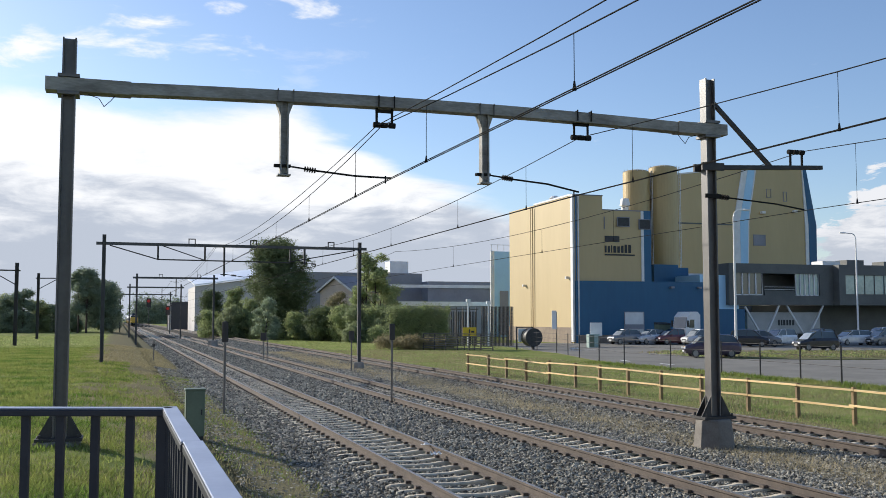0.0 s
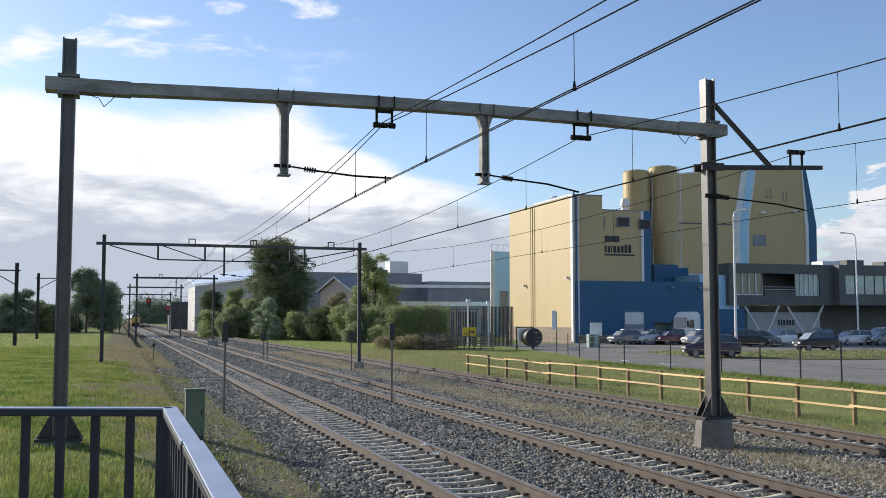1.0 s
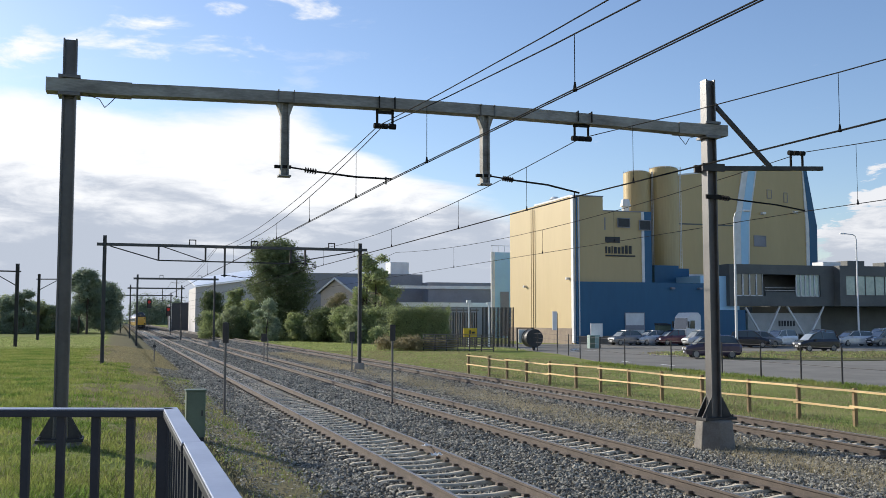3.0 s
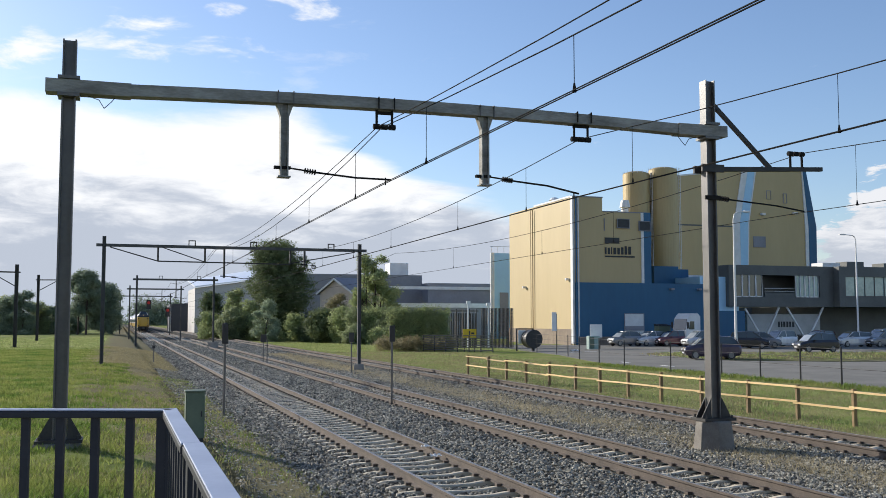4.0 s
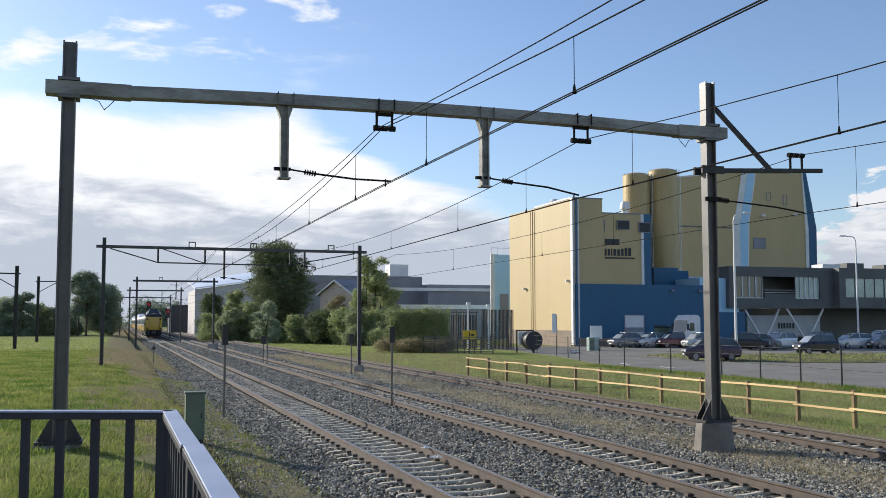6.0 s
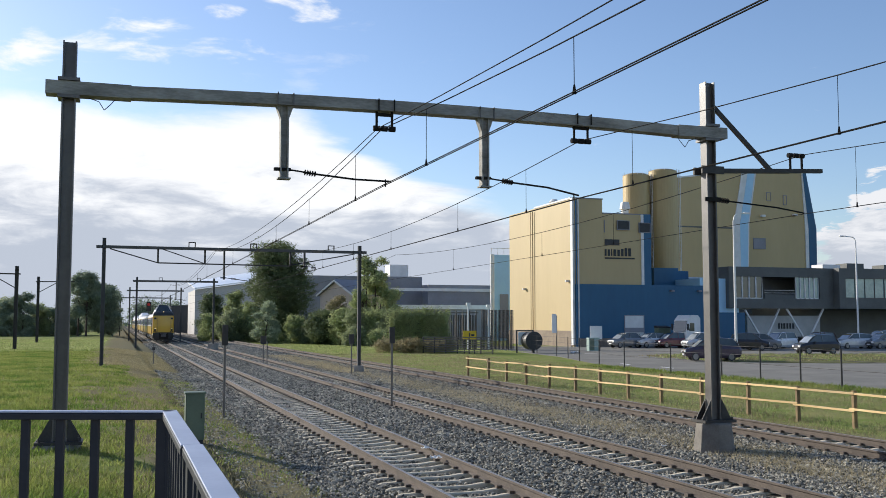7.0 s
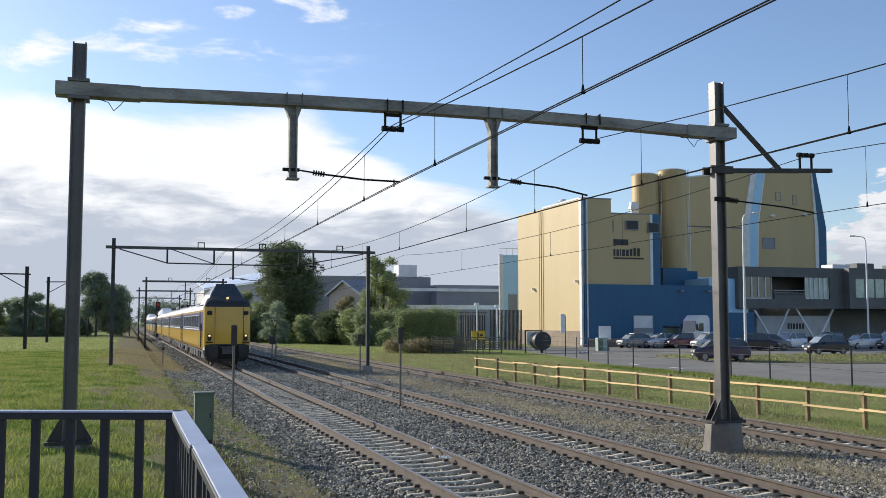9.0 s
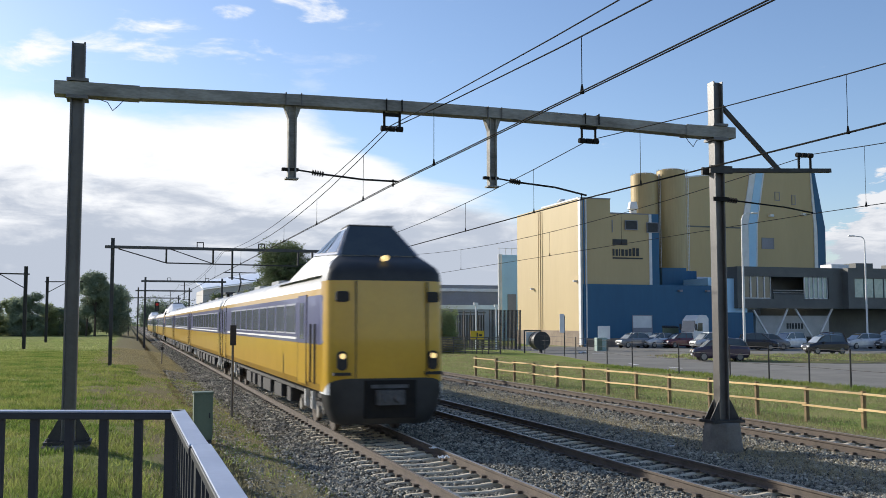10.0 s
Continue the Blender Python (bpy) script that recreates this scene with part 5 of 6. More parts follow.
CAR = 26.8
material_coupler = material("coupler_steel", (0.12, 0.12, 0.125), (0.06, 0.06, 0.06), 6, 0.6, 0.3)
WIDE = Matrix.Diagonal((1.04, 1, 1.01, 1))
front_car = build_car(CAR, True, False, False, "yellow and blue leading train car with lit headlights")
mid_car = build_car(CAR, False, False, True, "yellow and blue train car with a roof pantograph")
plain_car = build_car(CAR, False, False, False, "yellow and blue train car with a long window band")
rear_car = build_car(CAR, False, True, False, "yellow and blue end car with raised rear cab")
CARS = [front_car, mid_car, plain_car, rear_car]
for ob in CARS:
    for ch in ob.children_recursive:
        ch.data.transform(WIDE)
for k, ob in enumerate((front_car, mid_car, plain_car, rear_car)):
    CARS.append(copy_thing(ob, pose(0, 0, 0)))


def motions():
    for i, ob in enumerate(CARS):
        walk(ob, [(t, pose(5.92, FRONT_END + SPEED * (10 - t) + i * (CAR + 0.1), 0)) for t in (0, 2, 4, 6, 8, 10)])


# ---- trees, bushes, hedge ----
def leaf_cloud(n, blobs, size, seed, tuft=12, droop=0.0):
    """Small leaves in tufts, set on overlapping lobes and denser towards their skins."""
    rng = np.random.default_rng(seed)
    b = np.array(blobs, float)
    wgt = (b[:, 3] * b[:, 4] * b[:, 5]) ** 0.75
    m = max(1, n // tuft)
    k = rng.choice(len(b), m, p=wgt / wgt.sum())
    d = rng.normal(size=(m, 3))
    d /= np.linalg.norm(d, axis=1)[:, None]
    r = 0.45 + 0.62 * rng.random(m) ** 0.55
    lump = 1 + 0.22 * np.sin(d[:, 0] * 5 + k) * np.sin(d[:, 2] * 6 + 2 * k) + 0.13 * rng.normal(size=m)
    mid = b[k, :3] + d * (r * lump)[:, None] * b[k, 3:6]
    t = np.repeat(np.arange(m), tuft)
    n = len(t)
    spread = rng.normal(size=(n, 3)) * size * rng.uniform(0.9, 2.2, m)[t][:, None]
    spread[:, 2] *= 0.7 + droop
    c = mid[t] + spread
    # leaves of a tuft roughly share one tilt, which follows the skin
    face = d[t] + rng.normal(0, 0.55, (n, 3)) + np.array([0, 0, 0.35])
    face /= np.linalg.norm(face, axis=1)[:, None]
    u = np.cross(face, rng.normal(size=(n, 3)))
    u /= np.linalg.norm(u, axis=1)[:, None]
    w = np.cross(face, u)
    s = (size * rng.uniform(0.5, 1.3, n))[:, None]
    v = np.stack([c - u * s, c + w * s * 0.55, c + u * s, c - w * s * 0.55], 1).reshape(-1, 3)
    f = np.arange(4 * n).reshape(-1, 4)
    return v.tolist(), f.tolist()


def tree(x, y, h, r, seed, mat=None, label="", leaves=9000, size=0.15, low=0.25, trunks=1, lobes=26, name="tree", open_=0.0, crest=0.85):
    """A tapered trunk with limbs under a crown of many lobes inside a rounded outline; open_ thins the crown."""
    rng = random.Random(seed)
    t = thing(name, pose(x, y, ground_z(x) - 0.05), label, name, "trees along the line" if name == "tree" else "bushes along the line")
    blobs = []
    for i in range(lobes):
        a, q = rng.uniform(0, 6.28), (i + rng.random()) / lobes
        prof = max(0.42, 1 - abs(2 * q - crest) ** 2.6) ** 0.5
        rr = r * rng.uniform(0.24, 0.44) * (1 - 0.35 * open_)
        k = max(0.0, r * prof * rng.uniform(0.95, 1.25) - rr * 0.7) * rng.random() ** 0.3
        z = min(h * (low + (1 - low) * q), h - rr * 0.7)
        blobs.append((k * math.cos(a), k * math.sin(a), max(z, rr * 0.4), rr, rr, rr * rng.uniform(0.65, 0.9)))
    if not open_:
        for q in (0.3, 0.5, 0.7):
            blobs.append((0, 0, h * (low + (1 - low) * q), r * 0.62, r * 0.62, h * (1 - low) * 0.2))
    for k in range(trunks):
        s = Shape()
        ox, oy = (rng.uniform(-0.5, 0.5) * r, rng.uniform(-0.3, 0.3) * r) if trunks > 1 else (0, 0)
        tr = max(0.06, h * 0.013)
        pts = [Vector((ox, oy, 0)), Vector((ox + rng.uniform(-0.1, 0.1), oy, h * 0.3)), Vector((ox * 0.9 + rng.uniform(-0.3, 0.3), oy, h * 0.6)), Vector((ox * 0.7, oy * 0.7, h * 0.9))]
        s.tube(pts[0], pts[1], tr * 1.3, tr, 8).tube(pts[1], pts[2], tr, tr * 0.6, 8).tube(pts[2], pts[3], tr * 0.6, tr * 0.2, 8)
        for j, bl in enumerate(blobs[:16]):
            if j % trunks == k and bl[2] > h * 0.25:
                s.tube(pts[1].lerp(pts[2], rng.random()), Vector(bl[:3]), tr * 0.4, tr * 0.08, 6)
        part("trunk", s, BARK, t, "brown trunk with limbs")
    tagged(part("crown", leaf_cloud(leaves, blobs, size, seed), mat or LEAF, t), kind="stuff")
    return t


tree(24.9, 165, 16.6, 5.7, 1, LEAF, "large dense dark green broadleaf tree", 100000, 0.14, 0.02, lobes=74, crest=0.82)
tree(34.2, 136, 12.6, 2.9, 2, LEAF_MID, "airy green tree with thin pale trunks beside a house", 22000, 0.13, 0.28, trunks=3, lobes=34, open_=0.5, crest=0.7)
tree(36.2, 137, 8.8, 2.9, 12, LEAF_MID, "open green shrub tree behind the hedge", 11000, 0.13, 0.1, trunks=3, lobes=20, open_=0.6)
tree(31.0, 146, 7.4, 2.3, 16, LEAF_RUST, "reddish brown bush in front of a pale gable", 11000, 0.13, 0.0, lobes=20, name="bush")
tree(15.4, 175, 8.2, 2.6, 3, LEAF, "dark green shrub tree behind the outer track", 17000, 0.15, 0.0, lobes=24)
tree(18.4, 168, 8.3, 1.9, 13, LEAF_MID, "narrow green shrub tree behind the outer track", 14000, 0.15, 0.0, lobes=22)
tree(16.6, 160, 5.2, 2.2, 14, LEAF_PALE, "pale green shrub with brownish foot", 12000, 0.14, 0.0, lobes=20, name="bush")
tree(19.9, 160, 6.5, 1.7, 17, LEAF_MID, "green shrub before a large dark tree", 12000, 0.14, 0.0, lobes=20, name="bush")
tree(21.2, 150, 6.3, 1.9, 4, LEAF_SILVER, "silvery grey-green willow shrub", 14000, 0.13, 0.0, lobes=22, name="bush", open_=0.3)
tree(25.9, 150, 4.2, 2.0, 30, LEAF_MID, "rounded green bush at the lineside", 12000, 0.13, 0.0, lobes=20, name="bush")
tree(28.3, 142, 5.0, 2.7, 31, LEAF, "broad dark green bush at the lineside", 18000, 0.13, 0.0, lobes=26, name="bush")
for i, (bx, by, bh, br) in enumerate(((30.1, 138, 5.2, 2.2), (31.9, 134, 5.3, 2.2), (33.7, 132, 5.2, 2.2), (35.2, 130, 5.0, 2.0), (32.4, 139, 5.0, 2.4), (30.4, 131, 2.6, 1.6), (33.0, 128, 2.2, 1.5))):
    tree(bx, by, bh, br, 32 + i, (LEAF_MID, LEAF_PALE)[i % 2], ("olive green bush in a dense row", "pale olive bush with dry stems in a row")[i % 2], 11000, 0.13, 0.0, lobes=22, name="bush")
for i, (bx, by, bh, br) in enumerate(((22.8, 156, 3.4, 1.9), (18.0, 158, 4.2, 2.0), (14.2, 168, 4.6, 2.0), (27.2, 147, 3.0, 1.8), (20.6, 157, 3.6, 1.9))):
    tree(bx, by, bh, br, 90 + i, (LEAF_MID, LEAF)[i % 2], ("low green shrub in the undergrowth", "low dark shrub in the undergrowth")[i % 2], 8000, 0.13, 0.0, lobes=16, name="bush")
# trees and thicket across the field
tree(-5.9, 185, 11.2, 2.9, 5, LEAF_HAZED, "dark tree group with bare trunks below", 26000, 0.16, 0.38, trunks=3, lobes=30, open_=0.25)
tree(-3.1, 190, 9.4, 3.6, 15, LEAF_HAZED, "dark round tree beside the field", 34000, 0.16, 0.12, lobes=34)
tree(-1.2, 200, 8.4, 1.9, 25, LEAF_HAZED, "small dark tree at the end of the field", 13000, 0.16, 0.05, lobes=20)
rngb = random.Random(8)
for i, (bx, by, bh, br) in enumerate(((-20.4, 196, 6.8, 2.6), (-18.2, 192, 6.4, 2.2), (-16.3, 190, 7.7, 2.3), (-14.2, 195, 5.9, 2.5), (-12.0, 198, 5.3, 2.6), (-9.6, 202, 5.6, 2.4), (-23.6, 195, 6.5, 3.0), (-27.5, 200, 6.0, 3.4), (-7.8, 206, 4.6, 2.2))):
    tree(bx, by, bh, br, 60 + i, (LEAF_HAZED, LEAF_PALE)[i % 3 == 0], ("dark green thicket at the edge of the field", "grey-green thicket at the edge of the field")[i % 3 == 0], 13000, 0.16, 0.0, lobes=22, name="bush", open_=0.15)


def hedge():
    h = thing("hedge", pose(0, 0, -0.4), "tall green hedge of climbing plants in hanging strands", "hedge")
    rng = random.Random(5)
    blobs = []
    for k in range(46):
        q = k / 45
        top = 4.45 + rng.uniform(-0.18, 0.12)
        for j in range(3):
            blobs.append((28.0 + 5.4 * q + rng.uniform(-0.1, 0.1), 104.0 - 3.6 * q + rng.uniform(-0.35, 0.2), top - 0.7 - j * 1.35, rng.uniform(0.14, 0.3), 0.35, rng.uniform(0.6, 1.0)))
    tagged(part("foliage", leaf_cloud(34000, blobs, 0.085, 9, 9, 0.9), LEAF_MID, h), kind="stuff")
    # shade inside the hedge is put in as leaves of a darker colour
    tagged(part("inner_growth", leaf_cloud(9000, [(28.0 + 5.4 * k / 15, 104.4 - 3.6 * k / 15, 2.1, 0.4, 0.35, 2.1) for k in range(16)], 0.12, 19), LEAF, h, "inner leaves coloured dark for the shade within"), kind="stuff")
    for k in range(8):
        q = k / 7
        part("support_post", Shape().tube((28.0 + 5.4 * q, 104.5 - 3.6 * q, 0), (28.0 + 5.4 * q, 104.5 - 3.6 * q, 4.4), 0.05, None, 6), DARK_STEEL, h)
    b = [(29.5 + rng.uniform(-3.5, 4.8), 100.0 + rng.uniform(-2.2, 2.2), 0.4, 0.7, 0.8, rng.uniform(0.4, 0.8)) for k in range(34)]
    tagged(solid("undergrowth", leaf_cloud(14000, b, 0.09, 10), WEED, "low weeds and dry brambles at the foot of a hedge", "undergrowth"), kind="stuff")


hedge()
rng2 = np.random.default_rng(3)
far = [(float(x), float(900 + 80 * rng2.random()), 4.0, 14, 8, float(5 + 5 * rng2.random())) for x in np.arange(-420, 0, 11)]
tagged(solid("far_woods", leaf_cloud(40000, far, 0.9, 11), LEAF_HAZED, "distant dark tree line on the horizon", "woods"), kind="stuff")
far = [(float(x), float(740 + 60 * rng2.random()), 7.0, 7, 6, float(7 + 7 * rng2.random())) for x in np.arange(14, 44, 3.5)]
tagged(solid("far_woods", leaf_cloud(26000, far, 0.7, 12), LEAF_HAZED, "distant green trees at the end of the line", "woods"), kind="stuff")

# ---- railing of the platform ----
PLAT_Z = 1.30
platform = bevelled(solid("platform", Shape().box(-6, -12, ground_z(-3) - 0.4, 0.32, 4.3, PLAT_Z), CONCRETE, "raised concrete platform end above the grass", "platform", kind="structure"), 0.03)


def railing(p, q, label):
    p, q = Vector(p), Vector(q)
    d = (q - p).length
    way = (q - p).normalized()
    rz = math.degrees(math.atan2(way.y, way.x))
    r = thing("railing", pose(p.x, p.y, 0, 0, 0, rz), label, "railing", "platform railings")
    bevelled(part("handrail", Shape().box(-0.03, -0.03, 2.366, d, 0.03, 2.392), RAILING, r), 0.004)
    bevelled(part("handrail_cover", Shape().box(-0.03, -0.028, 2.393, d, 0.028, 2.400), RAILING_TOP, r, "pale top face"), 0.002)
    part("bottom_rail", Shape().box(0, -0.02, PLAT_Z + 0.12, d, 0.02, PLAT_Z + 0.16), RAILING, r)
    k = 0.0
    while k < d:
        big = round(k / 0.14) % 10 == 0
        w = 0.03 if big else 0.016
        part("post" if big else "baluster", Shape().box(k - w, -w * 0.6, PLAT_Z if big else PLAT_Z + 0.16, k + w, w * 0.6, 2.366), RAILING, r)
        k += 0.14
    return r


railing((0.185, 4.11, 0), (-3.2, 5.3, 0), "dark blue-grey steel railing across the platform end")
railing((0.203, 4.12, 0), (0.206, 2.96, 0), "dark blue-grey steel side railing with pale handrail")
railing((0.212, 2.93, 0), (0.212, -3.0, 0), "dark blue-grey steel side railing beside the platform")
pl2 = solid("platform_corner", Shape().box(-6, 4.3, 0.0, 0.26, 5.45, PLAT_Z), CONCRETE, "concrete platform edge below the railing", "platform", kind="structure")

# ---- lineside cabinet, marker posts ----
cabn = thing("lineside_cabinet", pose(1.67, 23.0, 0.02), "grey-green lineside cabinet on a small base", "cabinet")
bevelled(part("body", Shape().box(-0.21, -0.18, 0.12, 0.21, 0.2, 1.14, 0.01), GREENBOX, cabn), 0.012)
bevelled(part("lid", Shape().box(-0.23, -0.2, 1.14, 0.23, 0.22, 1.18), GREENBOX, cabn), 0.01)
part("door", Shape().box(-0.18, -0.192, 0.18, 0.18, -0.18, 1.1), GREENBOX, cabn)
part("handle", Shape().box(0.12, -0.21, 0.6, 0.15, -0.192, 0.72), BLACK, cabn)
part("base", Shape().box(-0.19, -0.16, -0.15, 0.19, 0.18, 0.12), BLACK, cabn)


def marker(x, y, z0, z1, ztop, w, label):
    m = thing("marker_post", pose(x, y, -0.32), label, "marker post", "lineside marker posts")
    part("post", Shape().tube((0, 0, -0.1), (0, 0, ztop + 0.32), 0.04, None, 8), STEEL_MAST, m)
    bevelled(part("plate", Shape().box(-w / 2, -0.06, z0 + 0.32, w / 2, -0.03, z1 + 0.32), DARK_STEEL, m, "dark sign plate"), 0.01)
    return m


marker(3.16, 31.4, 2.05, 2.68, 2.7, 0.19, "thin grey post with a dark narrow sign plate")
marker(9.26, 34.0, 2.02, 2.6, 2.6, 0.2, "thin grey post with a dark narrow sign plate")
marker(12.74, 55.6, 1.55, 2.1, 2.1, 0.3, "short grey post with a small sign plate")
marker(9.43, 68, 1.3, 1.85, 1.85, 0.4, "short grey post with a small sign plate")
marker(9.9, 69.5, 1.0, 1.1, 1.5, 0.1, "slim grey post without a plate")
marker(2.3, 70, 0.9, 1.1, 1.3, 0.2, "low slim post on the verge")
for sx, sy, sz in ((7.85, 288, 8.0), (12.9, 285, 5.9)):
    m = thing("signal", pose(sx, sy, -0.3), "railway signal showing red on a grey post", "signal", "line signals")
    part("post", Shape().tube((0, 0, 0), (0, 0, sz + 0.3), 0.08, None, 8), STEEL_MAST, m)
    h = part("head", Shape().box(-0.6, -0.1, sz - 1.6, 0.6, 0.12, sz + 1.0, 0.2), BLACK, m, "black signal head")
    part("red_lens", Shape().tube((0, -0.25, sz + 0.2), (0, -0.1, sz + 0.2), 0.42, None, 14), RED_GLOW, h, "glowing red lens")


# ---- fences ----
def wood_fence():
    f = thing("wooden_fence", pose(0, 0, 0), "low yellowish wooden post and rail fence", "fence")
    rng = random.Random(2)
    ys = [54.1, 50.9, 48.4, 45.9, 43.3, 40.7, 38.5, 36.2, 33.8, 31.2, 28.7, 26.4, 24.1, 21.6, 19.2, 16.8]
    pts = [(float(np.interp(y, [16, 24, 31, 45, 55], [21.2, 20.75, 20.13, 19.5, 19.3])), y) for y in ys]
    for x, y in pts:
        z = ground_z(x)
        bevelled(part("post", Shape().box(x - 0.06, y - 0.06, z - 0.15, x + 0.06, y + 0.06, z + 1.12 + rng.uniform(-0.03, 0.03)), WOOD_BACKLIT, f), 0.012, 1)
    for (xa, ya), (xb, yb) in zip(pts, pts[1:]):
        for h in (1.02, 0.55):
            z = ground_z(xa) + h + rng.uniform(-0.03, 0.03)
            part("rail", Shape().bar((xa - 0.09, ya + 0.1, z), (xb - 0.09, yb - 0.1, z + rng.uniform(-0.03, 0.03)), 0.05, 0.06), WOOD_SUNLIT, f)


wood_fence()


def wire_fence():
    f = thing("wire_fence", pose(0, 0, 0), "thin dark steel post and wire fence beside the road", "fence")
    path = [(32.6, 24), (32.7, 32), (32.8, 38.9), (33.2, 42.4), (33.4, 46), (33.5, 49.8), (32.9, 54.4), (32.7, 60), (34.4, 67), (36.2, 74), (38.0, 80), (39.3, 85.2), (40.7, 93), (42.0, 104)]
    for x, y in path:
        part("post", Shape().tube((x, y, -0.5), (x, y, 1.5), 0.045, None, 6), DARK_STEEL, f)
    for z in (1.42, 0.95, 0.5):
        for (xa, ya), (xb, yb) in zip(path, path[1:]):
            part("wire", Shape().tube((xa, ya, z), (xb, yb, z), 0.012, None, 5), DARK_STEEL, f)


wire_fence()
sf = thing("slat_fence", pose(0, 0, -0.35), "grey horizontal-bar steel fence beside the grass", "fence")
for k in range(7):
    q = k / 6
    part("post", Shape().box(30 + 5.4 * q - 0.05, 97.8 - 6 * q - 0.05, 0, 30 + 5.4 * q + 0.05, 97.8 - 6 * q + 0.05, 1.65), DARK_STEEL, sf)
for z in np.arange(0.2, 1.65, 0.24):
    part("bar", Shape().bar((30, 97.72, z), (35.4, 91.72, z), 0.03, 0.09), STEEL_MAST, sf)
gate = thing("palisade_gate", pose(0, 0, -0.4), "tall dark slatted steel gate at the yard", "gate")
for k in range(24):
    part("slat", Shape().box(41.0 + k * 0.16, 110 - k * 0.03, 0, 41.11 + k * 0.16, 110.05 - k * 0.03, 4.7), DARK_STEEL, gate)
for k in range(15):
    part("slat", Shape().box(37.7 + k * 0.22, 111.6, 0, 37.82 + k * 0.22, 111.66, 4.1), DARK_STEEL, gate)
for k in range(5):
    part("frame_post", Shape().box(37.6 + k * 0.85, 112, 0, 37.72 + k * 0.85, 112.12, 4.6), DARK_STEEL if k % 2 else STEEL_MAST, gate)
part("rail", Shape().box(37.5, 111.9, 4.3, 41.3, 112, 4.45), STEEL_MAST, gate)
for lx, ly, hh in ((38.6, 108, 5.2), (41.3, 108.5, 5.0)):
    lp = thing("yard_lamp", pose(lx, ly, -0.4), "white yard lamp post with a small head", "yard lamp", "yard lamps")
    part("pole", Shape().tube((0, 0, 0), (0, 0, hh), 0.12, 0.09, 8), WHITE, lp)
    part("head", Shape().box(-0.25, -0.2, hh, 0.25, 0.2, hh + 0.3, 0.08), WHITE, lp)


def street_lamp(x, y, h, reach, label):
    l = thing("street_lamp", pose(x, y, -0.4), label, "street lamp", "street lamps")
    part("pole", Shape().tube((0, 0, 0), (0, 0, h - 0.6), 0.13, 0.08, 10), WHITE, l, "pale metal pole")
    b = Shape()
    sg = math.copysign(1, reach)
    pts = [(0, 0, h - 0.6), (sg * 0.12, 0, h - 0.2), (sg * 0.45, 0, h), (reach * 0.75, 0, h + 0.08)]
    b.line(pts, 0.06)
    part("bend", b, WHITE, l)
    bevelled(part("lamp_head", Shape().box(min(reach * 0.7, reach * 1.1), -0.15, h + 0.0, max(reach * 0.7, reach * 1.1), 0.15, h + 0.16), WHITE, l), 0.05)


street_lamp(52.0, 75.0, 12.9, 1.5, "tall pale street lamp at the car park")
street_lamp(87.0, 100.0, 13.8, -2.2, "tall pale street lamp beside the office")

# ---- road, verge, yard furniture ----
solid("road", Shape().prism([(33.2, 8), (140, 8), (140, 118), (60, 118), (42.6, 126), (41.8, 104), (39.0, 84), (34.2, 66), (33.4, 58), (33.9, 48), (33.2, 36)], -0.6, -0.375), ASPHALT,
      "grey asphalt road and car park beside the factory", "road", kind="structure")
verge = Shape().prism([(46.5, 68), (52, 63.5), (62, 60.5), (110, 50), (110, 66), (72, 78), (62, 80), (52, 84), (49, 78)], -0.4, -0.33)
solid("verge", verge, VERGE, "weedy green verge between the road and the car park", "verge", kind="structure")
for (xa, ya), (xb, yb) in (((36.5, 60), (36.7, 62)), ((36.4, 66), (36.8, 68)), ((43, 90), (44.6, 91)), ((45.6, 92), (47, 92.2))):
    solid("road_marking", Shape().bar((xa, ya, -0.372), (xb, yb, -0.372), 0.2, 0.01), WHITE, "short white painted road marking", "road marking", "road markings", "structure")
sg_ = thing("warning_board", pose(34.1, 95.0, 0), "yellow rectangular board with dark marks on legs", "board")
part("panel", Shape().box(-0.72, -0.03, 0.98, 0.72, 0.03, 1.95), material("board_yellow", (0.75, 0.50, 0.03)), sg_)
part("mark", Shape().box(-0.1, -0.05, 1.35, 0.05, -0.03, 1.75), BLACK, sg_)
part("mark", Shape().box(0.15, -0.05, 1.4, 0.5, -0.03, 1.6), BLACK, sg_)
for sx in (-0.55, 0.55):
    part("leg", Shape().box(sx - 0.04, 0.03, -0.4, sx + 0.04, 0.1, 1.6), DARK_STEEL, sg_)
tk = thing("round_tank", pose(41.05, 95.0, -0.4), "black round drum on a steel stand", "tank")
part("drum", Shape().tube((0, -0.5, 1.3), (0, 0.8, 1.3), 0.95, None, 28), BLACK, tk)
part("leg", Shape().box(-0.12, -0.3, 0, 0.12, 0.0, 0.5), DARK_STEEL, tk)
fr = Shape().box(-1.45, 0.9, 0, -1.3, 1.0, 2.4).box(-1.3, 0.9, 2.28, 0.5, 1.0, 2.4).box(0.35, 0.9, 0, 0.5, 1.0, 2.28)
part("frame", fr, BLACK, tk)
part("panel", Shape().box(-1.2, 0.95, 0.8, -0.3, 1.0, 2.2), WHITE, tk)
kb = thing("utility_cabinet", pose(50.6, 100, -0.4), "pale green utility cabinet in the yard", "cabinet")
bevelled(part("body", Shape().box(-0.65, -0.35, 0, 0.65, 0.35, 1.5), material("pale_green", (0.34, 0.45, 0.40)), kb), 0.03)
part("door", Shape().box(-0.6, -0.37, 0.1, -0.02, -0.35, 1.4), GREENBOX, kb)
ib = thing("info_board", pose(51.5, 101.0, -0.4), "leaning pale notice board on legs", "notice board")
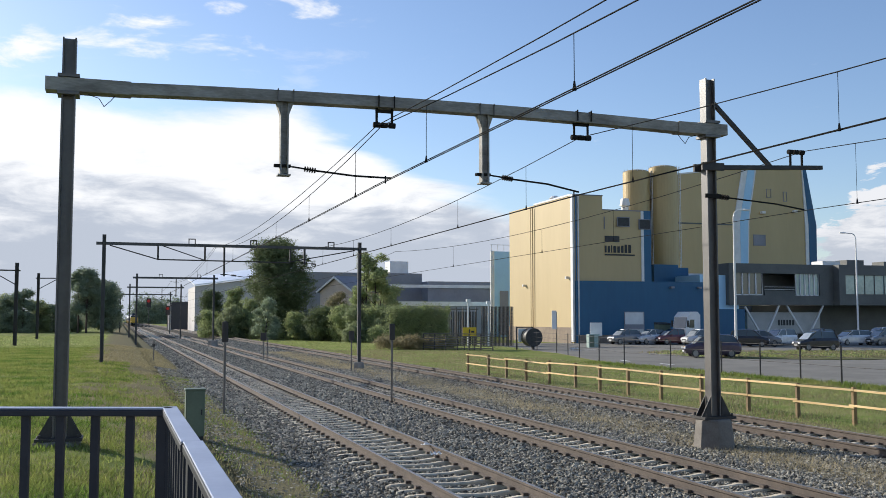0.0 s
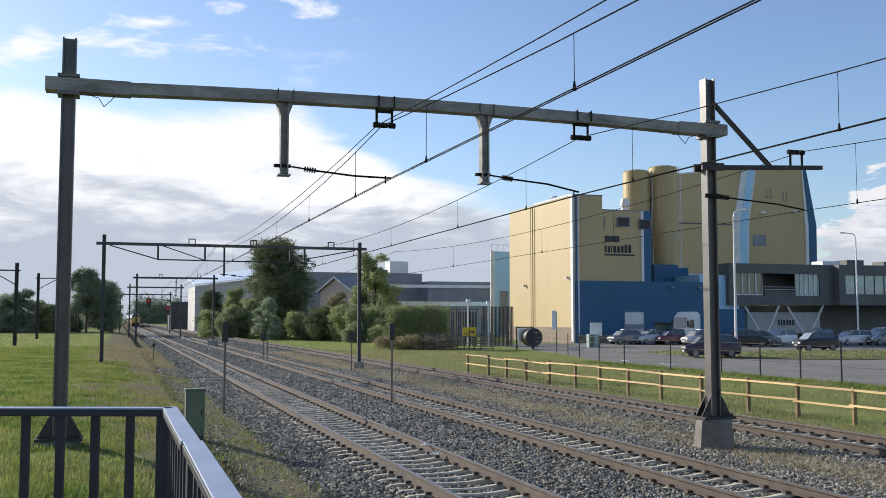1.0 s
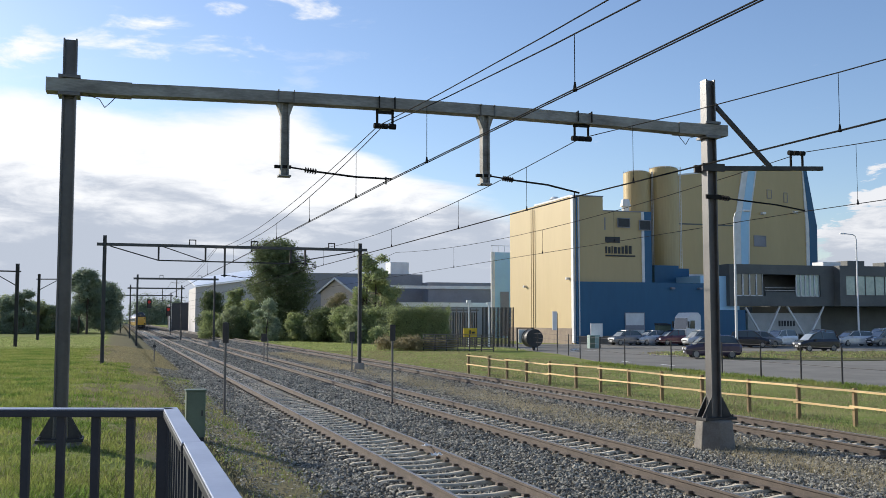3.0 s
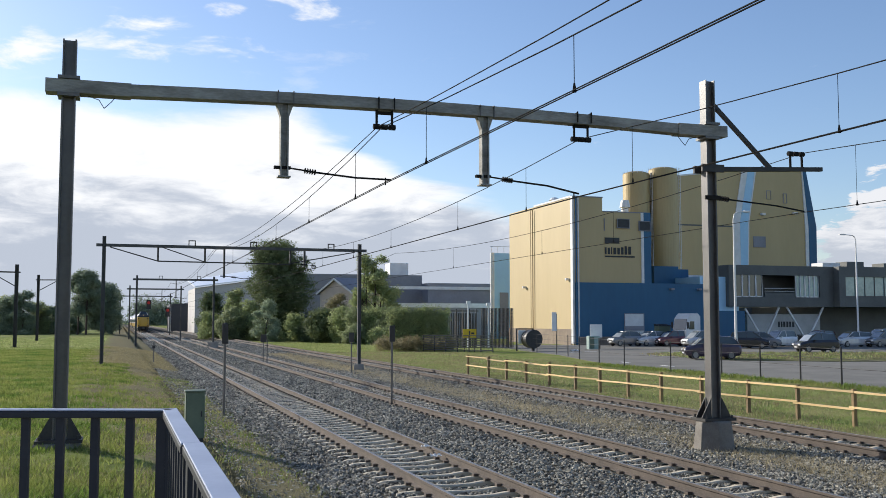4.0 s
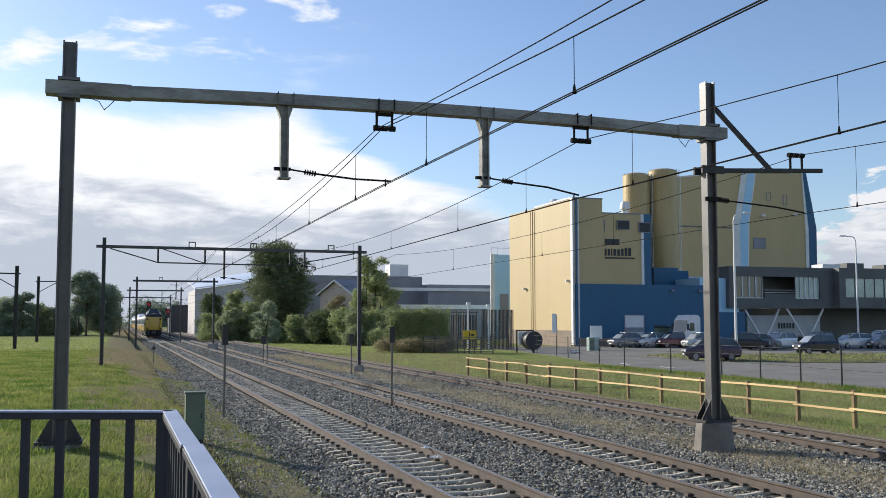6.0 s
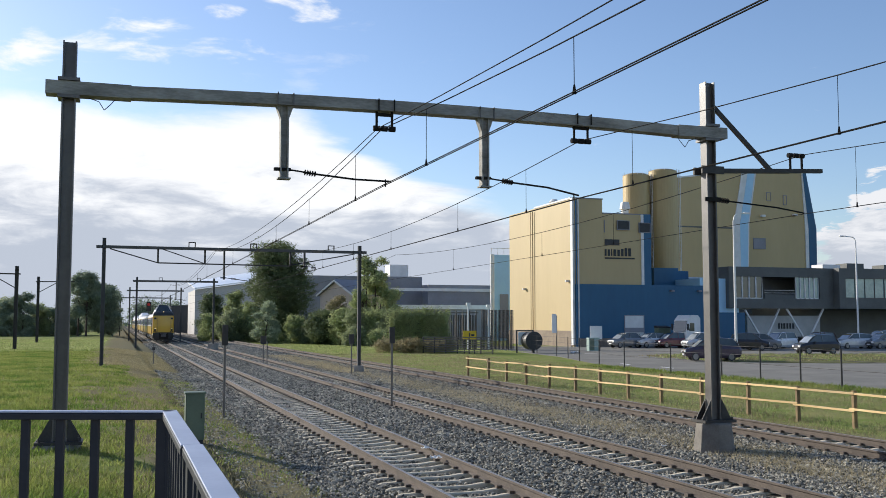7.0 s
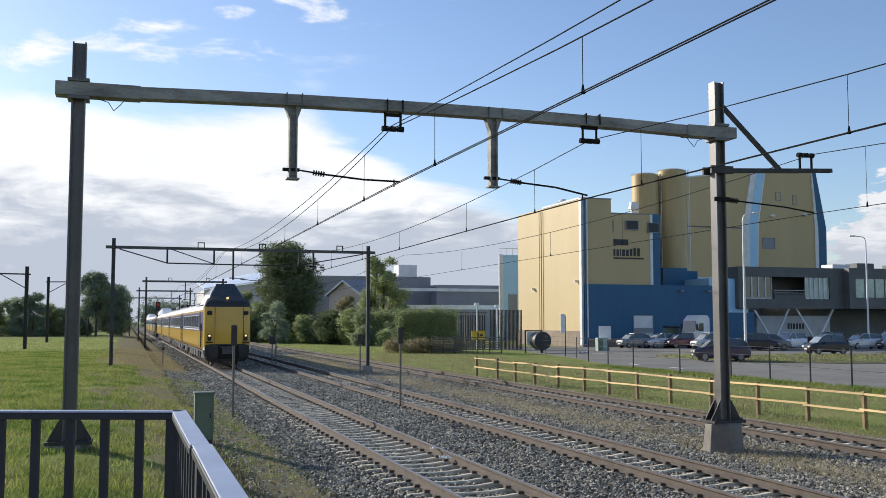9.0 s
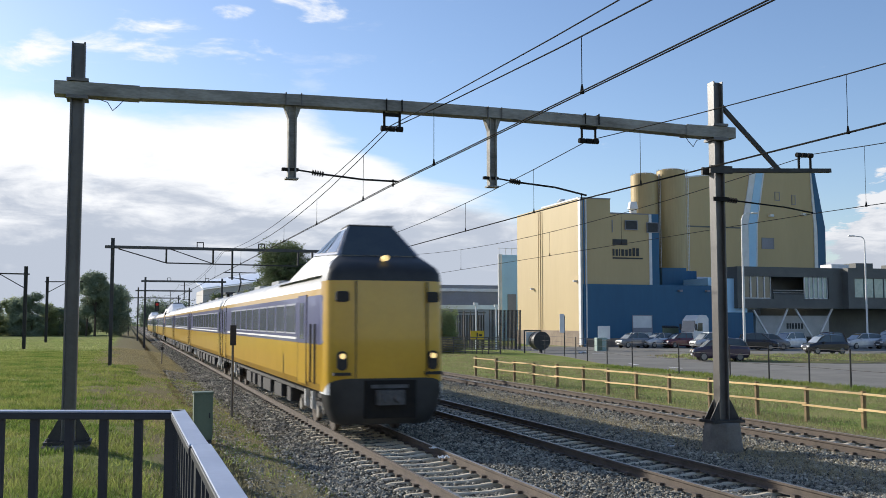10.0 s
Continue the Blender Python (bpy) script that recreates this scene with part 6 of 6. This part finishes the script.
part("panel", Shape().prism([(-0.75, -0.03), (0.75, -0.03), (0.75, 0.03), (-0.75, 0.03)], 1.3, 2.8), WHITE, ib)
for sx in (-0.5, 0.5):
    part("leg", Shape().box(sx - 0.04, 0.03, 0, sx + 0.04, 0.1, 2.6), DARK_STEEL, ib)
np_ = thing("notice_panel", pose(48.6, 106.0, -0.4), "narrow pale notice panel on a dark post", "notice board")
part("post", Shape().box(0.28, -0.05, 0, 0.36, 0.05, 4.0), DARK_STEEL, np_)
part("panel", Shape().box(-0.3, -0.06, 2.0, 0.28, 0.0, 4.2), WHITE, np_)
ct = thing("waste_container", pose(66.6, 112, -0.4), "dark green steel waste container", "container")
bevelled(part("body", Shape().box(-0.85, -0.6, 0.25, 0.85, 0.6, 2.5), GREENBOX, ct), 0.05)
part("lid", Shape().along_x([(-0.62, 2.5), (0.62, 2.5), (0.62, 2.8), (-0.62, 2.62)], -0.88, 0.88), BLACK, ct)
for sx in (-0.7, 0.7):
    part("wheel", Shape().tube((sx, -0.6, 0.12), (sx, -0.45, 0.12), 0.12, None, 10), BLACK, ct)


# ---- vehicles ----
def car(x, y, rz, paint, label, length=4.2, h=1.52, wagon=False):
    c = thing("parked_car", pose(x, y, -0.37, 0, 0, rz) @ Matrix.Diagonal((1.06, 1.08, 1.22, 1)), label, "car", "parked cars")
    hl = length / 2
    rows = [(-hl, 0.60, 0.62, 0.50), (-hl + 0.1, 0.74, 0.80, 0.32), (-hl + 0.6, 0.85, 0.93, 0.22), (-hl + 1.1, 0.88, 1.0, 0.2), (hl - 0.9, 0.88, 1.04, 0.2), (hl - 0.2, 0.83, 1.02, 0.25), (hl, 0.74, 0.90, 0.42)]
    body = Shape().loft([[(xx, -w * 0.92, zl), (xx, -w, zl + 0.18), (xx, -w, zt - 0.2), (xx, -w * 0.9, zt), (xx, w * 0.9, zt), (xx, w, zt - 0.2), (xx, w, zl + 0.18), (xx, w * 0.92, zl)] for xx, w, zt, zl in rows])
    bevelled(part("body", body, paint, c), 0.06, 3)
    back = hl - (0.06 if wagon else 0.16)
    cab_rows = [(-hl + 0.75, 0.76, 0.94), (-hl + 1.35, 0.68, h - 0.16), (-hl + 1.75, 0.65, h - 0.03), (0.2, 0.64, h), (back - 0.5, 0.62, h - 0.07 if not wagon else h - 0.03), (back - 0.3, 0.63, h - 0.18 if not wagon else h - 0.08), (back, 0.72, 0.98)]
    glasshouse = Shape().loft([[(xx, -0.79, 0.9), (xx, -w, z), (xx, w, z), (xx, 0.79, 0.9)] for xx, w, z in cab_rows])
    part("glasshouse", glasshouse, GLASS, c, "dark tinted windows")
    (xa, wa, za), (xb, wb, zb_) = cab_rows[0], cab_rows[1]
    # pane over the glasshouse; the sky's reflection is painted into its pale colour
    part("windscreen", Shape().loft([[(xa - 0.01, -wa + 0.03, za + 0.02), (xa - 0.01, wa - 0.03, za + 0.02), (xa + 0.03, wa - 0.03, za), (xa + 0.03, -wa + 0.03, za)],
                                     [(xb - 0.03, -wb + 0.05, zb_), (xb - 0.03, wb - 0.05, zb_), (xb + 0.01, wb - 0.05, zb_ - 0.02), (xb + 0.01, -wb + 0.05, zb_ - 0.02)]]), SKY_TONED_GLASS, c, "windscreen with the pale sky reflection in its colour")
    part("grille", Shape().box(-hl - 0.015, -0.42, 0.52, -hl + 0.1, 0.42, 0.64), BLACK, c)
    roof = Shape().loft([[(xx, -w - 0.01, z), (xx, -w + 0.12, z + 0.035), (xx, w - 0.12, z + 0.035), (xx, w + 0.01, z)] for xx, w, z in cab_rows[2:6]])
    bevelled(part("roof", roof, paint, c), 0.02)
    for sy in (-1, 1):
        for (xa, za), (xb, zb_) in (((-hl + 0.8, 0.95), (-hl + 1.7, h - 0.05)), ((0.25, 0.93), (0.2, h)), ((back, 0.93), (back - 0.28, h - 0.1))):
            part("pillar", Shape().bar((xa, sy * 0.775, za), (xb, sy * 0.655, zb_), 0.07, 0.05), paint, c)
        for wx in (-hl + 0.8, hl - 0.8):
            w = part("wheel", Shape().tube((wx, sy * 0.66, 0.31), (wx, sy * 0.87, 0.31), 0.31, None, 18), BLACK, c)
            part("rim", Shape().tube((wx, sy * 0.86, 0.31), (wx, sy * 0.885, 0.31), 0.2, None, 14), CONCRETE, w)
        part("headlight", Shape().box(-hl - 0.01, sy * 0.5 - 0.16, 0.58, -hl + 0.14, sy * 0.5 + 0.16, 0.72), WHITE, c)
        part("tail_light", Shape().box(hl - 0.14, sy * 0.58 - 0.1, 0.7, hl + 0.01, sy * 0.58 + 0.1, 0.9), material_red, c)
        part("mirror", Shape().box(-hl + 1.35, min(sy * 0.86, sy * 1.0), 0.92, -hl + 1.5, max(sy * 0.86, sy * 1.0), 1.05), paint, c)
    part("number_plate", Shape().box(-hl - 0.02, -0.25, 0.4, -hl, 0.25, 0.5), WHITE, c)
    return c


material_red = material("tail_red", (0.45, 0.02, 0.02), rough=0.2)
CARPAINT = {k: material("car_paint_" + k, v, rough=0.22, metal=0.3, coat=0.8) for k, v in
            {"black": (0.028, 0.028, 0.033), "plum": (0.075, 0.055, 0.08), "silver": (0.66, 0.67, 0.68), "white": (0.82, 0.82, 0.82), "red": (0.15, 0.05, 0.06), "grey": (0.24, 0.245, 0.25), "blue": (0.09, 0.10, 0.14)}.items()}
car(46.4, 70.4, -22, CARPAINT["plum"], "dark plum hatchback on the road", 4.3, 1.56)
car(60.6, 111.0, 4, CARPAINT["grey"], "grey parked hatchback by the blue wall", 4.0)
car(63.9, 110.2, 2, CARPAINT["silver"], "silver parked hatchback by the blue wall", 4.0)
car(66.0, 108.4, -2, CARPAINT["red"], "dark red parked estate car", 4.3, 1.55, True)
car(66.6, 103.2, 0, CARPAINT["silver"], "silver parked estate car", 4.4, 1.6, True)
car(68.4, 96.2, 146, CARPAINT["black"], "black parked hatchback near a lamp post", 4.2, 1.62)
car(71.0, 97.5, 150, CARPAINT["grey"], "dark grey parked car under the office", 4.2)
car(66.6, 82.6, -8, CARPAINT["black"], "rounded black compact car at the verge", 4.1, 1.6)
car(76.2, 101.0, 14, CARPAINT["white"], "white parked estate car by the office", 4.4, 1.6, True)
car(78.8, 104.5, 4, CARPAINT["silver"], "silver parked car by the office", 4.2)
car(73.2, 103.5, 6, CARPAINT["blue"], "dark blue parked car by the office", 4.0)
car(85.0, 98.5, -4, CARPAINT["silver"], "silver parked saloon by the office", 4.6, 1.5)
car(83.6, 103.0, 6, CARPAINT["red"], "dark red parked car by the office", 4.2, 1.6)
car(88.0, 97.0, 2, CARPAINT["grey"], "dark grey parked car at the verge", 4.2)
car(91.0, 100.5, 0, CARPAINT["white"], "white parked van-like car", 4.2, 1.75, True)


def truck(x, y, rz):
    t = thing("truck", pose(x, y, -0.37, 0, 0, rz), "white tractor unit parked before the blue wall", "truck")
    bevelled(part("cab", Shape().along_y([(0.0, 0.7), (2.5, 0.7), (2.5, 3.7), (2.1, 4.1), (0.95, 4.1), (0.35, 3.5), (0.05, 1.9)], -1.22, 1.22), WHITE, t, "white driver's cab"), 0.08, 3)
    part("windscreen", Shape().along_y([(0.02, 2.05), (0.1, 2.05), (0.36, 3.4), (0.28, 3.4)], -1.08, 1.08), GLASS, t, "dark windscreen")
    part("grille", Shape().box(-0.04, -0.9, 0.9, 0.04, 0.9, 1.6), BLACK, t, "black grille")
    part("bumper", Shape().box(-0.12, -1.2, 0.35, 0.3, 1.2, 0.75, 0.06), GREY_CLAD, t)
    for sy in (-1, 1):
        part("side_window", Shape().along_y([(0.5, 2.1), (1.4, 2.1), (1.4, 3.1), (0.7, 3.1)], min(sy * 1.2, sy * 1.24), max(sy * 1.2, sy * 1.24)), GLASS, t)
        part("mirror", Shape().box(0.1, min(sy * 1.28, sy * 1.5), 2.2, 0.25, max(sy * 1.28, sy * 1.5), 3.0), BLACK, t)
        part("headlight", Shape().box(-0.14, sy * 0.85 - 0.2, 0.78, 0.0, sy * 0.85 + 0.2, 0.98), WHITE, t)
    part("chassis", Shape().box(0.4, -0.5, 0.6, 6.0, 0.5, 0.95), BLACK, t)
    for wx in (1.1, 4.6):
        for sy in (-1, 1):
            w = part("wheel", Shape().tube((wx, sy * 0.85, 0.5), (wx, sy * 1.16, 0.5), 0.5, None, 18), BLACK, t)
            part("hub", Shape().tube((wx, sy * 1.14, 0.5), (wx, sy * 1.19, 0.5), 0.2, None, 12), CONCRETE, w)


truck(66.9, 108.5, 12)


def trailer(x0, x1, y):
    """A long box trailer under the raised office, with rows of bars where its lettering is."""
    t = thing("box_trailer", pose(x0, y, -0.4), "long pale box trailer parked under the raised office", "trailer")
    n = x1 - x0
    bevelled(part("box", Shape().box(0, 0, 1.25, n, 2.5, 4.2), material("trailer_white", (0.50, 0.50, 0.48), (0.38, 0.38, 0.365), 0.6, 0.6), t, "dull white box body"), 0.05)
    part("lower_rail", Shape().box(0, -0.02, 1.1, n, 2.5, 1.25), GREY_CLAD, t)
    xx = 5.2
    for wd in (0.5, 0.4, 0.55, 0.5, 0.5, 0.55):
        part("lettering_bar", Shape().box(xx, -0.025, 2.3, xx + wd * 0.7, -0.005, 3.1), BLACK, t)
        xx += wd
    for wx in (1.2, 2.4, 3.6, n - 2.0):
        for sy in (0.25, 2.0):
            part("wheel", Shape().tube((wx, sy, 0.5), (wx, sy + 0.3, 0.5), 0.5, None, 16), BLACK, t)
    part("landing_leg", Shape().box(n - 3.6, 0.4, 0, n - 3.4, 0.6, 1.1), DARK_STEEL, t)


trailer(85.6, 98.2, 120.7)

# ---- litter on the track ----
def scrap(x, y, z, size, seed, label):
    """A crumpled scrap: a small grid with folds."""
    rng = np.random.default_rng(seed)
    n = 7
    g = rng.normal(0, 0.12 * size, (n, n))
    s = Shape()
    s.add([(x + (i / (n - 1) - 0.5) * size, y + (j / (n - 1) - 0.5) * size * 0.7 + 0.06 * size * math.sin(i * 2), z + abs(float(g[i, j])) + 0.02) for i in range(n) for j in range(n)],
          [(i * n + j, (i + 1) * n + j, (i + 1) * n + j + 1, i * n + j + 1) for i in range(n - 1) for j in range(n - 1)])
    o = solid("litter", s, WHITE, label, "litter", "scraps of litter")
    m = o.modifiers.new("thick", "SOLIDIFY")
    m.thickness = 0.006
    return o


scrap(6.45, 20.9, -0.02, 0.16, 1, "white crumpled plastic scrap beside the rail")
scrap(6.38, 19.9, -0.10, 0.24, 2, "white crumpled plastic scrap between the rails")
scrap(12.4, 20.9, -0.2, 0.14, 3, "small white scrap on the ballast")
scrap(44.5, 92, -0.37, 0.9, 4, "pale scrap on the asphalt yard")


# ---- loose ballast and grass ----



def clear_of_track(x, y):
    """Where loose stones may lie: off the rails, and seldom on a sleeper."""
    ok = np.ones(len(x), bool)
    for tx, _ in TRACKS:
        d = x - tx
        ok &= np.abs(np.abs(d) - 0.7535) > 0.13
        on = (np.abs((y - 7.0 + 0.3) % 0.6 - 0.3) < 0.095) & (np.abs(d) < 1.28)
        ok &= ~on | ((np.abs(d) > 0.95) & (tx > 7))
    return ok


stones("ballast_stones", 130000, (3.0, 18.4), (12, 58), 1, BED, (0.02, 0.047), None, "loose angular grey ballast stones between the rails")
stones("ballast_stones", 40000, (3.0, 18.4), (56, 150), 11, BED, (0.022, 0.04), None, "loose grey ballast stones along the line")
stones("ballast_stones", 7000, (2.0, 3.6), (12, 60), 12, ([2.0, 3.1, 3.7], [0.0, -0.2, -0.24]), (0.02, 0.045), None, "strewn ballast stones in the soil of the verge")
blades("grass", 240000, (-10, 1.2), (11, 95), 2, BLADE, "uneven green meadow grass", (0.02, 0.085), 2.0,
       keep=lambda x, y: x < -1.6 + 2.2 * min(1.0, max(0.0, (33 - y) / 18)) + 0.5 * math.sin(y * 0.35) + 0.3 * math.sin(y * 1.3) + 0.5 * math.sin(x * 31 + y * 17))
blades("grass", 46000, (-9, 0.4), (11, 60), 21, BLADE, "taller tufts of green grass", (0.05, 0.15), 1.7, clump=0.2)
blades("grass", 90000, (-2.2, 3.6), (11, 100), 3, WEED, "worn dry grass along the track verge", (0.015, 0.06), 1.7, width=0.008)
blades("grass", 13000, (-1.0, 3.4), (11, 50), 4, BLADE, "green weeds along the track verge", (0.02, 0.09), 1.6, clump=0.3)
blades("grass", 34000, (12.8, 14.4), (14, 90), 5, DRYBLADE, "dry pale grass between the tracks", (0.04, 0.16), 1.3, zfun=BED, clump=0.45, width=0.005)
blades("grass", 90000, (18.9, 33), (18, 100), 6, BLADE_PALE, "green grass beside the outer track", (0.02, 0.08), 1.3, width=0.009)
blades("grass", 50000, (18.4, 33), (18, 100), 7, WEED, "dry grass beside the outer track", (0.03, 0.11), 1.3, clump=0.5, width=0.009)
blades("grass", 26000, (47, 100), (54, 84), 8, WEED, "weeds on the verge by the car park", (0.04, 0.25), 1.0, width=0.02,
       keep=lambda x, y: 68.5 - (x - 46) * 0.27 < y < 86 - (x - 50) * 0.33)

blades("grass", 60000, (-45, -1.5), (88, 150), 31, BLADE_PALE, "far green meadow grass", (0.05, 0.14), 1.0, width=0.016)

blades("grass", 50000, (19.2, 42), (98, 160), 32, BLADE_PALE, "far green grass before the bushes", (0.04, 0.13), 1.0, width=0.012)
blades("grass", 12000, (32.2, 33.7), (22, 66), 41, BLADE, "rank weeds along the foot of a wire fence", (0.05, 0.22), 1.2, clump=0.35, width=0.012)
blades("grass", 22000, (47, 100), (54, 84), 42, BLADE_PALE, "green weeds on the verge by the car park", (0.05, 0.3), 1.0, width=0.02, clump=0.5,
       keep=lambda x, y: 68.5 - (x - 46) * 0.27 < y < 86 - (x - 50) * 0.33)

for i, (tx, what) in enumerate(TRACKS):
    build_track(tx, what, i)

motions()
